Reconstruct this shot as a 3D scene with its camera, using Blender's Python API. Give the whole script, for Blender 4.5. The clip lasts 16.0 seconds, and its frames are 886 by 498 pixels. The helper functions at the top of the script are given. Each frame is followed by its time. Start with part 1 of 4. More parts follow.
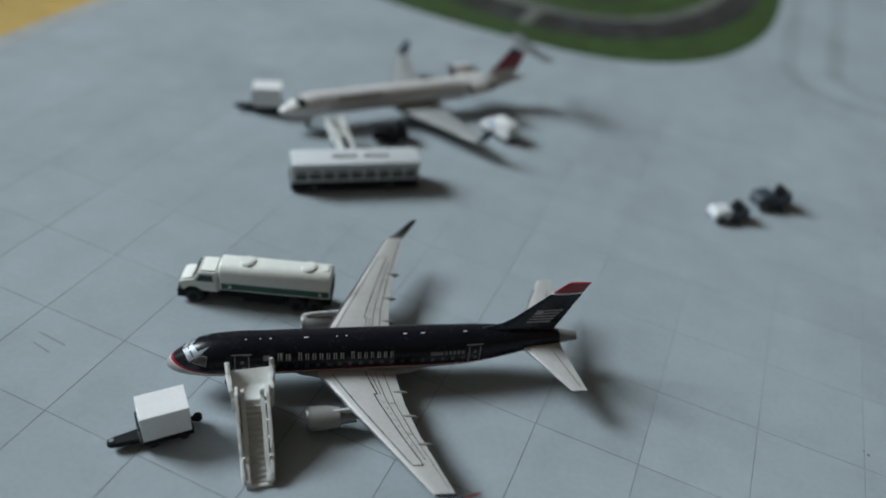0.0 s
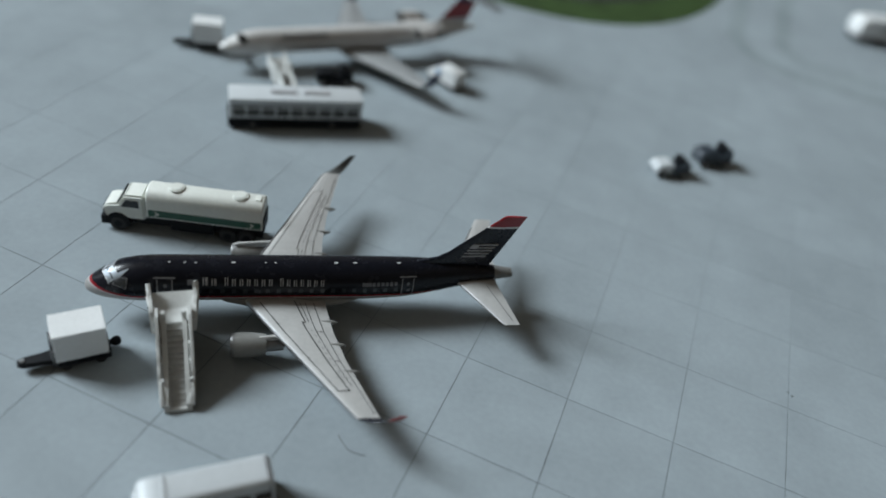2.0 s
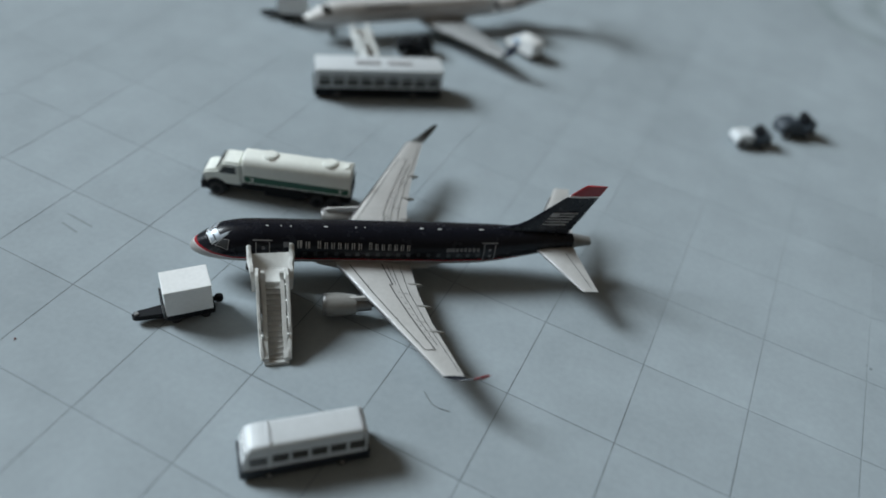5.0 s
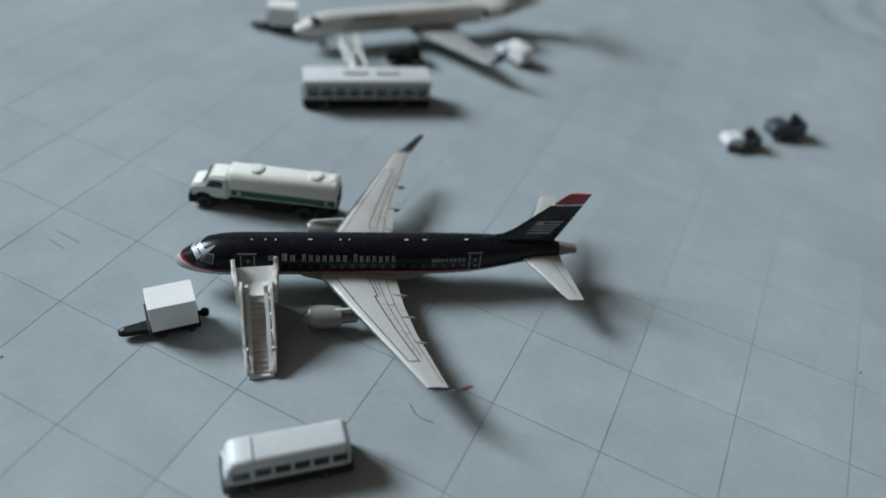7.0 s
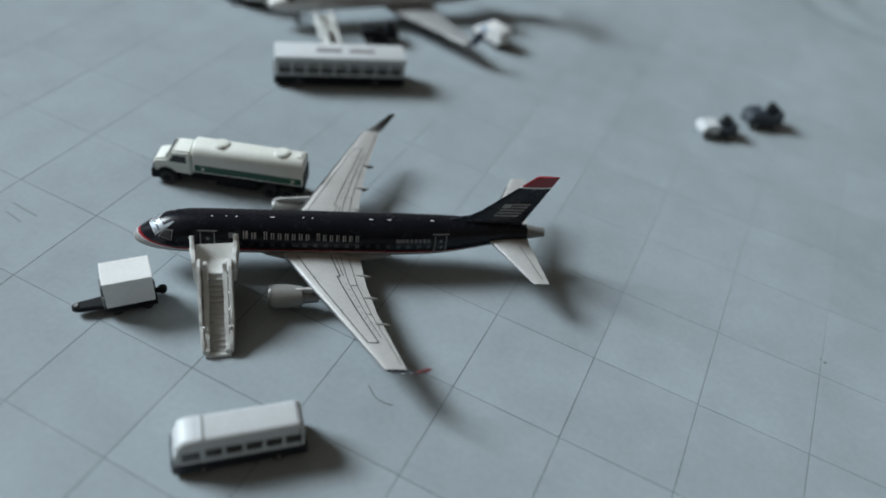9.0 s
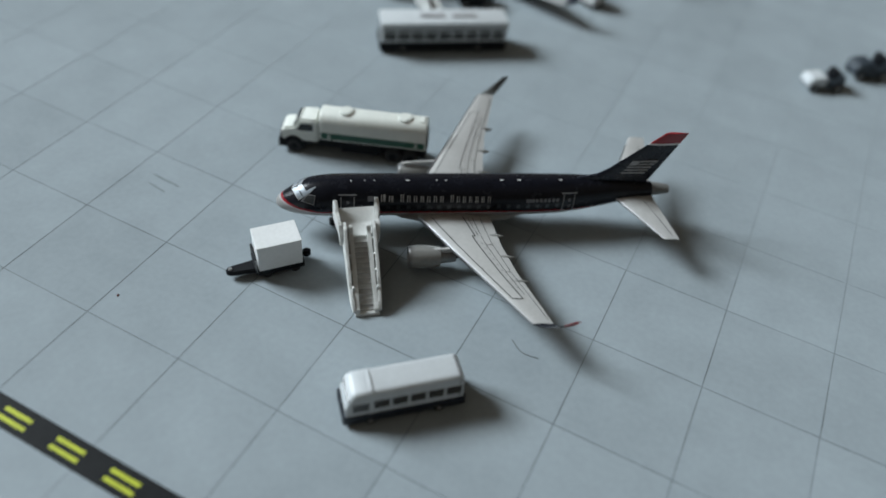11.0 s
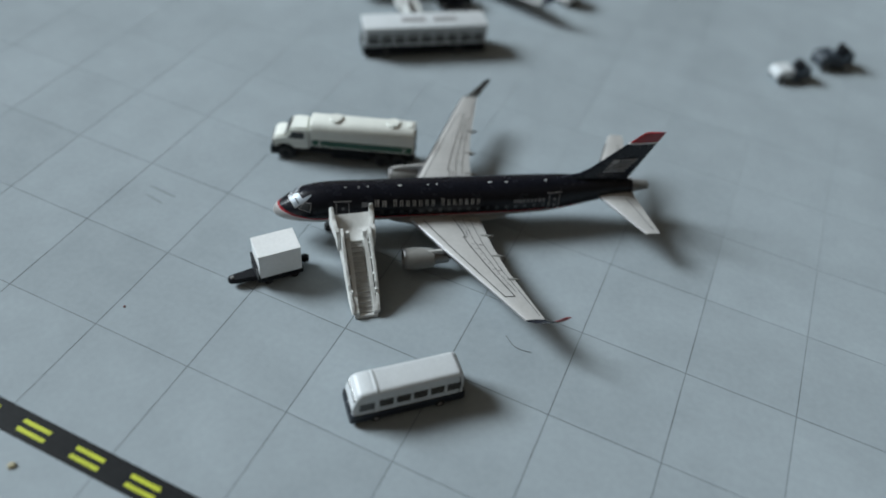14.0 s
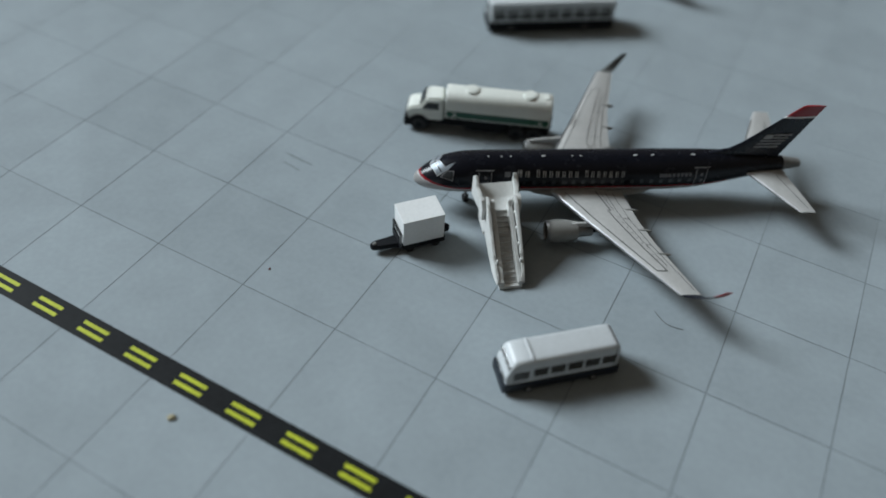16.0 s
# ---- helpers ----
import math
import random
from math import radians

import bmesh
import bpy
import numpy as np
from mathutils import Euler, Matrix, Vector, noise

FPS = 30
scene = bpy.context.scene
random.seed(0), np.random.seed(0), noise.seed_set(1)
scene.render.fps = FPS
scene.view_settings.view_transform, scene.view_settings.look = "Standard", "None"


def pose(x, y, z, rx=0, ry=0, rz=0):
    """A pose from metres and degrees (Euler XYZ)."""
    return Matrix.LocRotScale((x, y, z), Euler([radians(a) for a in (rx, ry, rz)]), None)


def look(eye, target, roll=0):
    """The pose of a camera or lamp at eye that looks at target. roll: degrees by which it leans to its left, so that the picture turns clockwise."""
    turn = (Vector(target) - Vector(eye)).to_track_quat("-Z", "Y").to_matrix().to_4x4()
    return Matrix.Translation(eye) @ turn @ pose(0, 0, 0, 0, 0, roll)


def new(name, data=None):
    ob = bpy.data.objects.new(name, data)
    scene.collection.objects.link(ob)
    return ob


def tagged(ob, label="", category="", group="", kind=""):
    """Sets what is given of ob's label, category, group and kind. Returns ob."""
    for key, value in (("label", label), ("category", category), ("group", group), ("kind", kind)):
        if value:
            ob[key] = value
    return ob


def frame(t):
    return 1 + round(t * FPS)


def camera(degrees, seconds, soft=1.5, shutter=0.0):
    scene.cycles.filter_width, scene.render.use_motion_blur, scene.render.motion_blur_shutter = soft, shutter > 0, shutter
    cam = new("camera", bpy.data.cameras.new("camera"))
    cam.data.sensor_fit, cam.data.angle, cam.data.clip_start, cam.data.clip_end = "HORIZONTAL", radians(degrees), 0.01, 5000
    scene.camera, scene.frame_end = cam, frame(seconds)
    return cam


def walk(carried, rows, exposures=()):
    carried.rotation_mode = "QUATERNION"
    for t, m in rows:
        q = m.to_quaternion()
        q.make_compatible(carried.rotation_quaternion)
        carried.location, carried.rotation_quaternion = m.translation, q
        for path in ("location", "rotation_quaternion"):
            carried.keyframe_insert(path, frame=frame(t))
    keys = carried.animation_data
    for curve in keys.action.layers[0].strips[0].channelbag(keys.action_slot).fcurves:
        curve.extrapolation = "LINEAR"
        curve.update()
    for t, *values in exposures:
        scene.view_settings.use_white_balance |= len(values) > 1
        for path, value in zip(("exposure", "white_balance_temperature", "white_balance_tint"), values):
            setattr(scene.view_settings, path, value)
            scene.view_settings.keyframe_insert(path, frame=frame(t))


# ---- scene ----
SQ = 0.01905  # one printed apron square: 25 feet at 1:400, in metres
cam = camera(60.5, 16.0, soft=1.75)
cam.data.dof.use_dof, cam.data.dof.focus_distance, cam.data.dof.aperture_fstop = True, 0.134, 8.0
# rows in apron squares: seconds, eye, target, roll
PATH = [
    (0, (6.515, -1.906, 5.645), (6.003, -0.408, 4.424), 7.6),
    (0.5, (6.473, -1.962, 5.39), (6.039, -0.467, 4.134), 10.8),
    (1, (6.574, -1.951, 5.249), (6.209, -0.466, 3.961), 11.9),
    (1.5, (6.829, -1.656, 5.337), (6.483, -0.134, 4.087), 11.8),
    (2, (6.816, -1.981, 5.219), (6.429, -0.464, 3.974), 12.1),
    (2.5, (6.92, -1.949, 5.209), (6.476, -0.455, 3.956), 12.0),
    (3, (6.763, -2.24, 5.373), (6.3, -0.751, 4.121), 12.4),
    (3.5, (6.771, -2.213, 5.363), (6.295, -0.725, 4.114), 12.8),
    (4, (6.776, -2.283, 5.34), (6.269, -0.864, 4.026), 9.9),
    (4.2, (6.742, -2.243, 5.29), (6.234, -0.838, 3.96), 9.8),
    (6.3, (6.694, -2.298, 5.492), (6.18, -0.895, 4.162), 8.5),
    (6.5, (6.767, -2.275, 5.482), (6.238, -0.876, 4.153), 8.0),
    (7, (6.883, -2.135, 5.435), (6.357, -0.734, 4.108), 8.0),
    (7.5, (6.751, -2.122, 5.262), (6.239, -0.719, 3.931), 9.8),
    (8, (6.787, -2.274, 5.229), (6.309, -0.858, 3.9), 10.8),
    (8.5, (6.991, -2.051, 5.321), (6.511, -0.651, 3.975), 10.5),
    (9, (7.06, -1.983, 5.359), (6.578, -0.59, 4.007), 10.2),
    (9.5, (6.844, -2.242, 5.298), (6.368, -0.852, 3.941), 9.8),
    (10, (6.534, -2.514, 5.457), (5.998, -1.183, 4.063), 8.3),
    (10.2, (6.409, -2.601, 5.377), (5.877, -1.306, 3.949), 7.2),
    (12.3, (6.327, -2.467, 5.288), (5.781, -1.162, 3.875), 6.1),
    (12.5, (6.353, -2.47, 5.247), (5.825, -1.175, 3.817), 6.7),
    (13, (6.254, -2.491, 5.175), (5.751, -1.207, 3.726), 7.3),
    (13.5, (6.486, -2.726, 5.472), (5.987, -1.461, 4.006), 5.6),
    (14, (6.222, -2.741, 5.647), (5.751, -1.438, 4.205), 6.4),
    (14.5, (6.038, -2.848, 5.769), (5.531, -1.512, 4.369), 8.0),
    (15, (5.5, -3.188, 5.433), (4.947, -1.864, 4.04), 6.3),
    (15.5, (5.414, -3.212, 5.327), (4.817, -1.961, 3.886), 4.2),
    (16, (5.562, -3.185, 5.276), (4.953, -1.948, 3.828), 3.5),
]
walk(cam, [(t, look(Vector(eye) * SQ, Vector(target) * SQ, roll)) for t, eye, target, roll in PATH],
     exposures=[(0.0, 0.25), (1.0, 0.34), (3.0, 0.38), (7.0, 0.44), (10.0, 0.44), (13.0, 0.40), (14.5, 0.40), (15.5, 0.40), (16.0, 0.22)])

# ---- light: one window, the room's walls throw the rest ----
world = bpy.data.worlds.new("sky")
scene.world = world
world.use_nodes = True
sky = world.node_tree.nodes.new("ShaderNodeTexSky")
sky.sky_type, sky.sun_disc, sky.sun_elevation, sky.sun_rotation = "NISHITA", False, radians(40), radians(260)
world.node_tree.links.new(sky.outputs[0], world.node_tree.nodes["Background"].inputs[0])
world.node_tree.nodes["Background"].inputs[1].default_value = 0.1
pane_light = bpy.data.lights.new("window_light", "AREA")
pane_light.shape, pane_light.size, pane_light.size_y = "RECTANGLE", 2.0, 1.75
pane_light.energy, pane_light.color = 372.0, (0.846, 0.96, 1.03)
lamp = new("window_light", pane_light)
lamp.matrix_world = Matrix.Translation((-3.82, -0.40, 2.98)) @ pose(0, 0, 0, 0, -90, 0)


# ---- materials ----
def mat(name, col, rough=0.5, metal=0.0, vary=0.12, scale=300.0, bump=0.1, fine=1500.0, coat=0.0, spec=0.5):
    """Paint, plastic or metal with two scales of variation and a fine relief."""
    m = bpy.data.materials.new(name)
    m.use_nodes = True
    n, l = m.node_tree.nodes, m.node_tree.links
    b = n["Principled BSDF"]
    geo = n.new("ShaderNodeTexCoord")
    big, small = n.new("ShaderNodeTexNoise"), n.new("ShaderNodeTexNoise")
    big.inputs["Scale"].default_value, big.inputs["Detail"].default_value = scale, 4
    small.inputs["Scale"].default_value, small.inputs["Detail"].default_value = fine, 3
    l.new(geo.outputs["Object"], big.inputs["Vector"]), l.new(geo.outputs["Object"], small.inputs["Vector"])
    add = n.new("ShaderNodeMath")
    add.operation = "ADD"
    l.new(big.outputs["Fac"], add.inputs[0]), l.new(small.outputs["Fac"], add.inputs[1])
    r = n.new("ShaderNodeMapRange")
    r.inputs["From Min"].default_value, r.inputs["From Max"].default_value = 0.7, 1.3
    r.inputs["To Min"].default_value, r.inputs["To Max"].default_value = 1 - vary, 1 + vary
    l.new(add.outputs[0], r.inputs["Value"])
    mul = n.new("ShaderNodeVectorMath")
    mul.operation = "SCALE"
    mul.inputs[0].default_value = col
    l.new(r.outputs[0], mul.inputs["Scale"])
    l.new(mul.outputs[0], b.inputs["Base Color"])
    rr = n.new("ShaderNodeMapRange")
    rr.inputs["To Min"].default_value, rr.inputs["To Max"].default_value = max(0.03, rough - 0.08), min(1, rough + 0.1)
    l.new(big.outputs["Fac"], rr.inputs["Value"]), l.new(rr.outputs[0], b.inputs["Roughness"])
    b.inputs["Metallic"].default_value = metal
    b.inputs["Coat Weight"].default_value = coat
    b.inputs["Specular IOR Level"].default_value = spec
    if bump:
        bp = n.new("ShaderNodeBump")
        bp.inputs["Strength"].default_value, bp.inputs["Distance"].default_value = bump, 0.00004
        l.new(small.outputs["Fac"], bp.inputs["Height"]), l.new(bp.outputs[0], b.inputs["Normal"])
    return m


def printed(name, col, mottle=0.07, speck=0.07, stain=0.07, size=1.0, rough=0.55, spec=0.35):
    """Print on the mat: broad cloudiness, small mottling, grain and a little difference from piece to piece."""
    m = bpy.data.materials.new(name)
    m.use_nodes = True
    n, l = m.node_tree.nodes, m.node_tree.links
    b = n["Principled BSDF"]
    geo, info = n.new("ShaderNodeNewGeometry"), n.new("ShaderNodeObjectInfo")
    total = None
    for sc, det, amount in ((22 / size, 3, stain), (60 / size, 8, mottle * 0.7), (130 / size, 5, mottle), (900 / size, 4, speck)):
        tex, r = n.new("ShaderNodeTexNoise"), n.new("ShaderNodeMapRange")
        tex.inputs["Scale"].default_value, tex.inputs["Detail"].default_value = sc, det
        l.new(geo.outputs["Position"], tex.inputs["Vector"])
        r.inputs["From Min"].default_value, r.inputs["From Max"].default_value = 0.3, 0.7
        r.inputs["To Min"].default_value, r.inputs["To Max"].default_value = 1 - amount, 1 + amount
        l.new(tex.outputs["Fac"], r.inputs["Value"])
        if total is None:
            total = r.outputs[0]
        else:
            q = n.new("ShaderNodeMath")
            q.operation = "MULTIPLY"
            l.new(total, q.inputs[0]), l.new(r.outputs[0], q.inputs[1])
            total = q.outputs[0]
    r = n.new("ShaderNodeMapRange")
    r.inputs["To Min"].default_value, r.inputs["To Max"].default_value = 0.965, 1.035
    l.new(info.outputs["Random"], r.inputs["Value"])
    q = n.new("ShaderNodeMath")
    q.operation = "MULTIPLY"
    l.new(total, q.inputs[0]), l.new(r.outputs[0], q.inputs[1])
    mul = n.new("ShaderNodeVectorMath")
    mul.operation = "SCALE"
    mul.inputs[0].default_value = col
    l.new(q.outputs[0], mul.inputs["Scale"])
    l.new(mul.outputs[0], b.inputs["Base Color"])
    b.inputs["Roughness"].default_value = rough
    b.inputs["Specular IOR Level"].default_value = spec
    return m


def livery(name, top, band, line, belly, z_band, z_line, z_belly):
    """Airliner paint in bands by height above the ground: top colour, thin band, thin line, belly."""
    m = mat(name, top, rough=0.24, vary=0.25, scale=500, fine=2500, bump=0.05, coat=0.0, spec=0.22)
    n, l = m.node_tree.nodes, m.node_tree.links
    b = n["Principled BSDF"]
    upper = b.inputs["Base Color"].links[0].from_socket
    tc, sep = n.new("ShaderNodeTexCoord"), n.new("ShaderNodeSeparateXYZ")
    l.new(tc.outputs["Object"], sep.inputs[0])
    # the band climbs round the nose and sinks under the tail
    rise, line_z = n.new("ShaderNodeMapRange"), n.new("ShaderNodeMath")
    rise.inputs["From Min"].default_value, rise.inputs["From Max"].default_value = 0.0, 0.35 * SQ
    rise.inputs["To Min"].default_value, rise.inputs["To Max"].default_value = 0.075 * SQ, 0.0
    l.new(sep.outputs[0], rise.inputs["Value"])
    line_z.operation = "SUBTRACT"
    l.new(sep.outputs[2], line_z.inputs[0]), l.new(rise.outputs[0], line_z.inputs[1])
    out = upper
    for z, c in ((z_band, band), (z_line, line), (z_belly, belly)):
        lt, mix = n.new("ShaderNodeMath"), n.new("ShaderNodeMix")
        lt.operation, lt.inputs[1].default_value = "LESS_THAN", z * SQ
        l.new(line_z.outputs[0], lt.inputs[0])
        mix.data_type = "RGBA"
        l.new(lt.outputs[0], mix.inputs["Factor"]), l.new(out, mix.inputs["A"])
        mix.inputs["B"].default_value = (*c, 1)
        out = mix.outputs["Result"]
    l.new(out, b.inputs["Base Color"])
    return m


NAVY = livery("navy_paint", (0.0065, 0.0072, 0.011), (0.24, 0.014, 0.02), (0.40, 0.39, 0.39), (0.26, 0.255, 0.25), 0.318, 0.296, 0.284)
NAVY_PLAIN = mat("navy_fin_paint", (0.010, 0.012, 0.019), 0.26, vary=0.2, spec=0.35)
RED = mat("red_paint", (0.24, 0.012, 0.02), 0.35, coat=0.2)
WING_GREY = mat("wing_grey_paint", (0.40, 0.395, 0.385), 0.4, vary=0.06, bump=0.05)
ENGINE_GREY = mat("nacelle_grey_paint", (0.22, 0.22, 0.21), 0.35, vary=0.08)
CONE_GREY = mat("tail_cone_paint", (0.16, 0.16, 0.155), 0.4, vary=0.1)
CHROME = mat("bare_metal_edge", (0.42, 0.42, 0.43), 0.42, metal=1.0, vary=0.05)
TAIL_GREY = mat("jet_tail_grey_paint", (0.13, 0.142, 0.15), 0.45)
DULL_METAL = mat("dull_metal", (0.22, 0.22, 0.22), 0.48, metal=0.8)
INK = mat("panel_line_ink", (0.05, 0.05, 0.05), 0.6, vary=0.3)
FAINT_INK = mat("faint_panel_line_ink", (0.17, 0.17, 0.165), 0.6, vary=0.3)
MARK = mat("pale_marking_paint", (0.34, 0.34, 0.35), 0.5)
NAME = mat("name_block_paint", (0.29, 0.285, 0.28), 0.5, vary=0.5, scale=900, fine=4000)
WINGLET_SHEEN = mat("winglet_sheen_grey", (0.10, 0.105, 0.105), 0.4)
DOOR_LINE = mat("door_outline_paint", (0.21, 0.21, 0.215), 0.5)
MARK_DIM = mat("dim_marking_paint", (0.14, 0.14, 0.15), 0.5)
PALE = mat("white_marking_paint", (0.62, 0.62, 0.62), 0.5)
CABIN_GLASS = mat("cabin_window_paint", (0.026, 0.029, 0.032), 0.2)
SILVER_PANE = mat("silver_cockpit_print", (0.22, 0.245, 0.27), 0.48, metal=0.5, vary=0.1, bump=0)
COCKPIT_GLASS = mat("cockpit_glass", (0.035, 0.04, 0.045), 0.12, vary=0.05, bump=0, coat=0.5, spec=0.8)
WHITE = mat("white_plastic", (0.68, 0.69, 0.69), 0.42, vary=0.05)
BUS_WHITE = mat("bus_white_plastic", (0.50, 0.525, 0.54), 0.42, vary=0.05)
CREAM = mat("cream_plastic", (0.66, 0.675, 0.63), 0.38, vary=0.05)
STAIR_WHITE = mat("stair_white_plastic", (0.55, 0.555, 0.54), 0.5, vary=0.08, bump=0.2)
TREAD = mat("stair_tread_plastic", (0.36, 0.358, 0.342), 0.6, vary=0.12)
JET_WHITE = mat("jet_white_paint", (0.54, 0.53, 0.52), 0.3, vary=0.06, coat=0.2)
JET_GREY = mat("jet_wing_paint", (0.29, 0.30, 0.305), 0.4, vary=0.08)
BLUE = mat("dark_blue_paint", (0.012, 0.02, 0.06), 0.35)
PALE_BLUE = mat("pale_blue_print", (0.22, 0.36, 0.52), 0.5)
BLACK = mat("black_plastic", (0.006, 0.007, 0.009), 0.6, vary=0.2, spec=0.18)
TYRE = mat("tyre_rubber", (0.018, 0.018, 0.019), 0.7, vary=0.25)
SLATE = mat("slate_plastic", (0.03, 0.04, 0.052), 0.45, vary=0.2)
BUS_SLATE = mat("bus_skirt_plastic", (0.013, 0.018, 0.025), 0.45, vary=0.2, spec=0.3)
HUB = mat("hub_grey", (0.3, 0.3, 0.3), 0.4)
GLASS = mat("bus_window_print", (0.055, 0.053, 0.05), 0.2, vary=0.25, bump=0)
APRON_GLASS = mat("apron_bus_window_print", (0.05, 0.05, 0.046), 0.3, vary=0.25, bump=0)
DARK_GLASS = mat("cab_window_print", (0.012, 0.014, 0.015), 0.15, bump=0)
GREEN = mat("green_stripe_print", (0.008, 0.075, 0.042), 0.4)
CONCRETE = printed("printed_concrete", (0.268, 0.306, 0.328), mottle=0.045, speck=0.035, rough=0.7, spec=0.12)
JOINT = printed("printed_joint", (0.122, 0.140, 0.152), stain=0.25, mottle=0.3)
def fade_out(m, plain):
    """Blends the printed joints into the plain colour across the far part of the mat."""
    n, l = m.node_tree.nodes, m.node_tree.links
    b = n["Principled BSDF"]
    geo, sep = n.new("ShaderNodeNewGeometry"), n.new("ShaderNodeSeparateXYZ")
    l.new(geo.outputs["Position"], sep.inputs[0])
    far_fade = n.new("ShaderNodeMath")
    far_fade.operation = "MAXIMUM"
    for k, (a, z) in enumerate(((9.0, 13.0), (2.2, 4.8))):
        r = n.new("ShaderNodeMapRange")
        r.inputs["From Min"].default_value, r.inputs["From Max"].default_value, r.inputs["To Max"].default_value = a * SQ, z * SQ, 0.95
        l.new(sep.outputs[k], r.inputs["Value"]), l.new(r.outputs[0], far_fade.inputs[k])
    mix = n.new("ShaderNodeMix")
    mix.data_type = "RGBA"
    l.new(far_fade.outputs[0], mix.inputs["Factor"]), l.new(b.inputs["Base Color"].links[0].from_socket, mix.inputs["A"])
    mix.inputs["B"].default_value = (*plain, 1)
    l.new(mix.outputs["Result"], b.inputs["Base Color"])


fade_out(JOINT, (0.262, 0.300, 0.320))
MARGIN = printed("printed_margin", (0.285, 0.295, 0.29))
ASPHALT = printed("printed_asphalt", (0.009, 0.010, 0.011), speck=0.2, spec=0.12)
YELLOW = printed("printed_yellow", (0.42, 0.46, 0.02), speck=0.1)
GRASS = printed("printed_grass", (0.030, 0.058, 0.017), mottle=0.2, speck=0.2)
GRAVEL = printed("printed_gravel", (0.026, 0.028, 0.027), mottle=0.5, speck=0.4)
PAVING = printed("printed_paving", (0.10, 0.108, 0.096), mottle=0.3)
FAINT = printed("printed_faint_line", (0.226, 0.264, 0.276), stain=0.12, rough=0.7, spec=0.12)
WOOD = printed("orange_wood", (0.40, 0.27, 0.075), mottle=0.15, size=2.5)
WALL = printed("warm_wall_paint", (0.11, 0.085, 0.062), stain=0.04, mottle=0.02, size=20)
FLOORING = printed("floor_boards", (0.16, 0.11, 0.07), size=10)
SCUFF = printed("dull_scuff", (0.175, 0.203, 0.216))
CRUMB = mat("crumb", (0.38, 0.34, 0.22), 0.8, vary=0.3)
HAIR = mat("hair", (0.09, 0.095, 0.10), 0.5)
RUST = mat("red_speck", (0.12, 0.03, 0.03), 0.7)


# ---- mesh helpers; all sizes in apron squares ----
def part(name, bm, material, parent=None, label="", smooth=False, category=""):
    """Link a bmesh as one mesh object, under a thing or a part."""
    bmesh.ops.scale(bm, vec=(SQ, SQ, SQ), verts=bm.verts)
    bmesh.ops.recalc_face_normals(bm, faces=bm.faces)
    me = bpy.data.meshes.new(name)
    bm.to_mesh(me)
    bm.free()
    me.materials.append(material)
    if smooth:
        me.polygons.foreach_set("use_smooth", [True] * len(me.polygons))
        me.set_sharp_from_angle(angle=radians(40))
    ob = new(name, me)
    if parent:
        ob.parent = parent
    if label:
        ob["label"] = label
    return ob


def thing(name, x, y, turn, label, category, group="", lean=0.0, pitch=0.0, lift=0.0):
    ob = new(name)
    ob.empty_display_size = 0.005
    ob.matrix_world = pose(x * SQ, y * SQ, lift * SQ, 0, 0, turn) @ pose(0, 0, 0, lean, pitch, 0)
    return tagged(ob, label, category, group)


def box(x0, x1, y0, y1, z0, z1, bevel=0.0, bm=None, seg=2):
    own = bmesh.new()
    m = Matrix.LocRotScale(((x0 + x1) / 2, (y0 + y1) / 2, (z0 + z1) / 2), None, (x1 - x0, y1 - y0, z1 - z0))
    bmesh.ops.create_cube(own, size=1, matrix=m)
    if bevel:
        bmesh.ops.bevel(own, geom=own.edges[:], offset=bevel, segments=seg, affect="EDGES", profile=0.6)
    return join(bm, own)


def join(bm, own):
    if bm is None:
        return own
    me = bpy.data.meshes.new("tmp")
    own.to_mesh(me)
    own.free()
    bm.from_mesh(me)
    bpy.data.meshes.remove(me)
    return bm


def tube(p, q, r0, r1=None, n=16, bm=None, bevel=0.0):
    """A capped round bar from p to q."""
    own = bmesh.new()
    p, q = Vector(p), Vector(q)
    m = Matrix.Translation((p + q) / 2) @ (q - p).to_track_quat("Z", "Y").to_matrix().to_4x4()
    bmesh.ops.create_cone(own, cap_ends=True, segments=n, radius1=r0, radius2=r0 if r1 is None else r1, depth=(q - p).length, matrix=m)
    if bevel:
        bmesh.ops.bevel(own, geom=[e for e in own.edges if len(e.link_faces) == 2 and e.calc_face_angle() > 1], offset=bevel, segments=2, affect="EDGES")
    return join(bm, own)


def loft(rings, bm=None, caps=True):
    """Skin through rings of equally many points."""
    bm = bm or bmesh.new()
    vs = [[bm.verts.new(p) for p in ring] for ring in rings]
    n = len(rings[0])
    for a, b in zip(vs, vs[1:]):
        for i in range(n):
            bm.faces.new((a[i], a[(i + 1) % n], b[(i + 1) % n], b[i]))
    if caps:
        bm.faces.new(vs[0][::-1]), bm.faces.new(vs[-1])
    return bm


def prism(outline, a, b, axis="y", bevel=0.0, bm=None):
    """An outline of (u, v) points pushed from a to b along the axis: y takes (x, z), x takes (y, z), z takes (x, y)."""
    put = {"y": lambda u, v, w: (u, w, v), "x": lambda u, v, w: (w, u, v), "z": lambda u, v, w: (u, v, w)}[axis]
    own = loft([[put(u, v, w) for u, v in outline] for w in (a, b)])
    bmesh.ops.recalc_face_normals(own, faces=own.faces)
    if bevel:
        bmesh.ops.bevel(own, geom=own.edges[:], offset=bevel, segments=2, affect="EDGES")
    return join(bm, own)


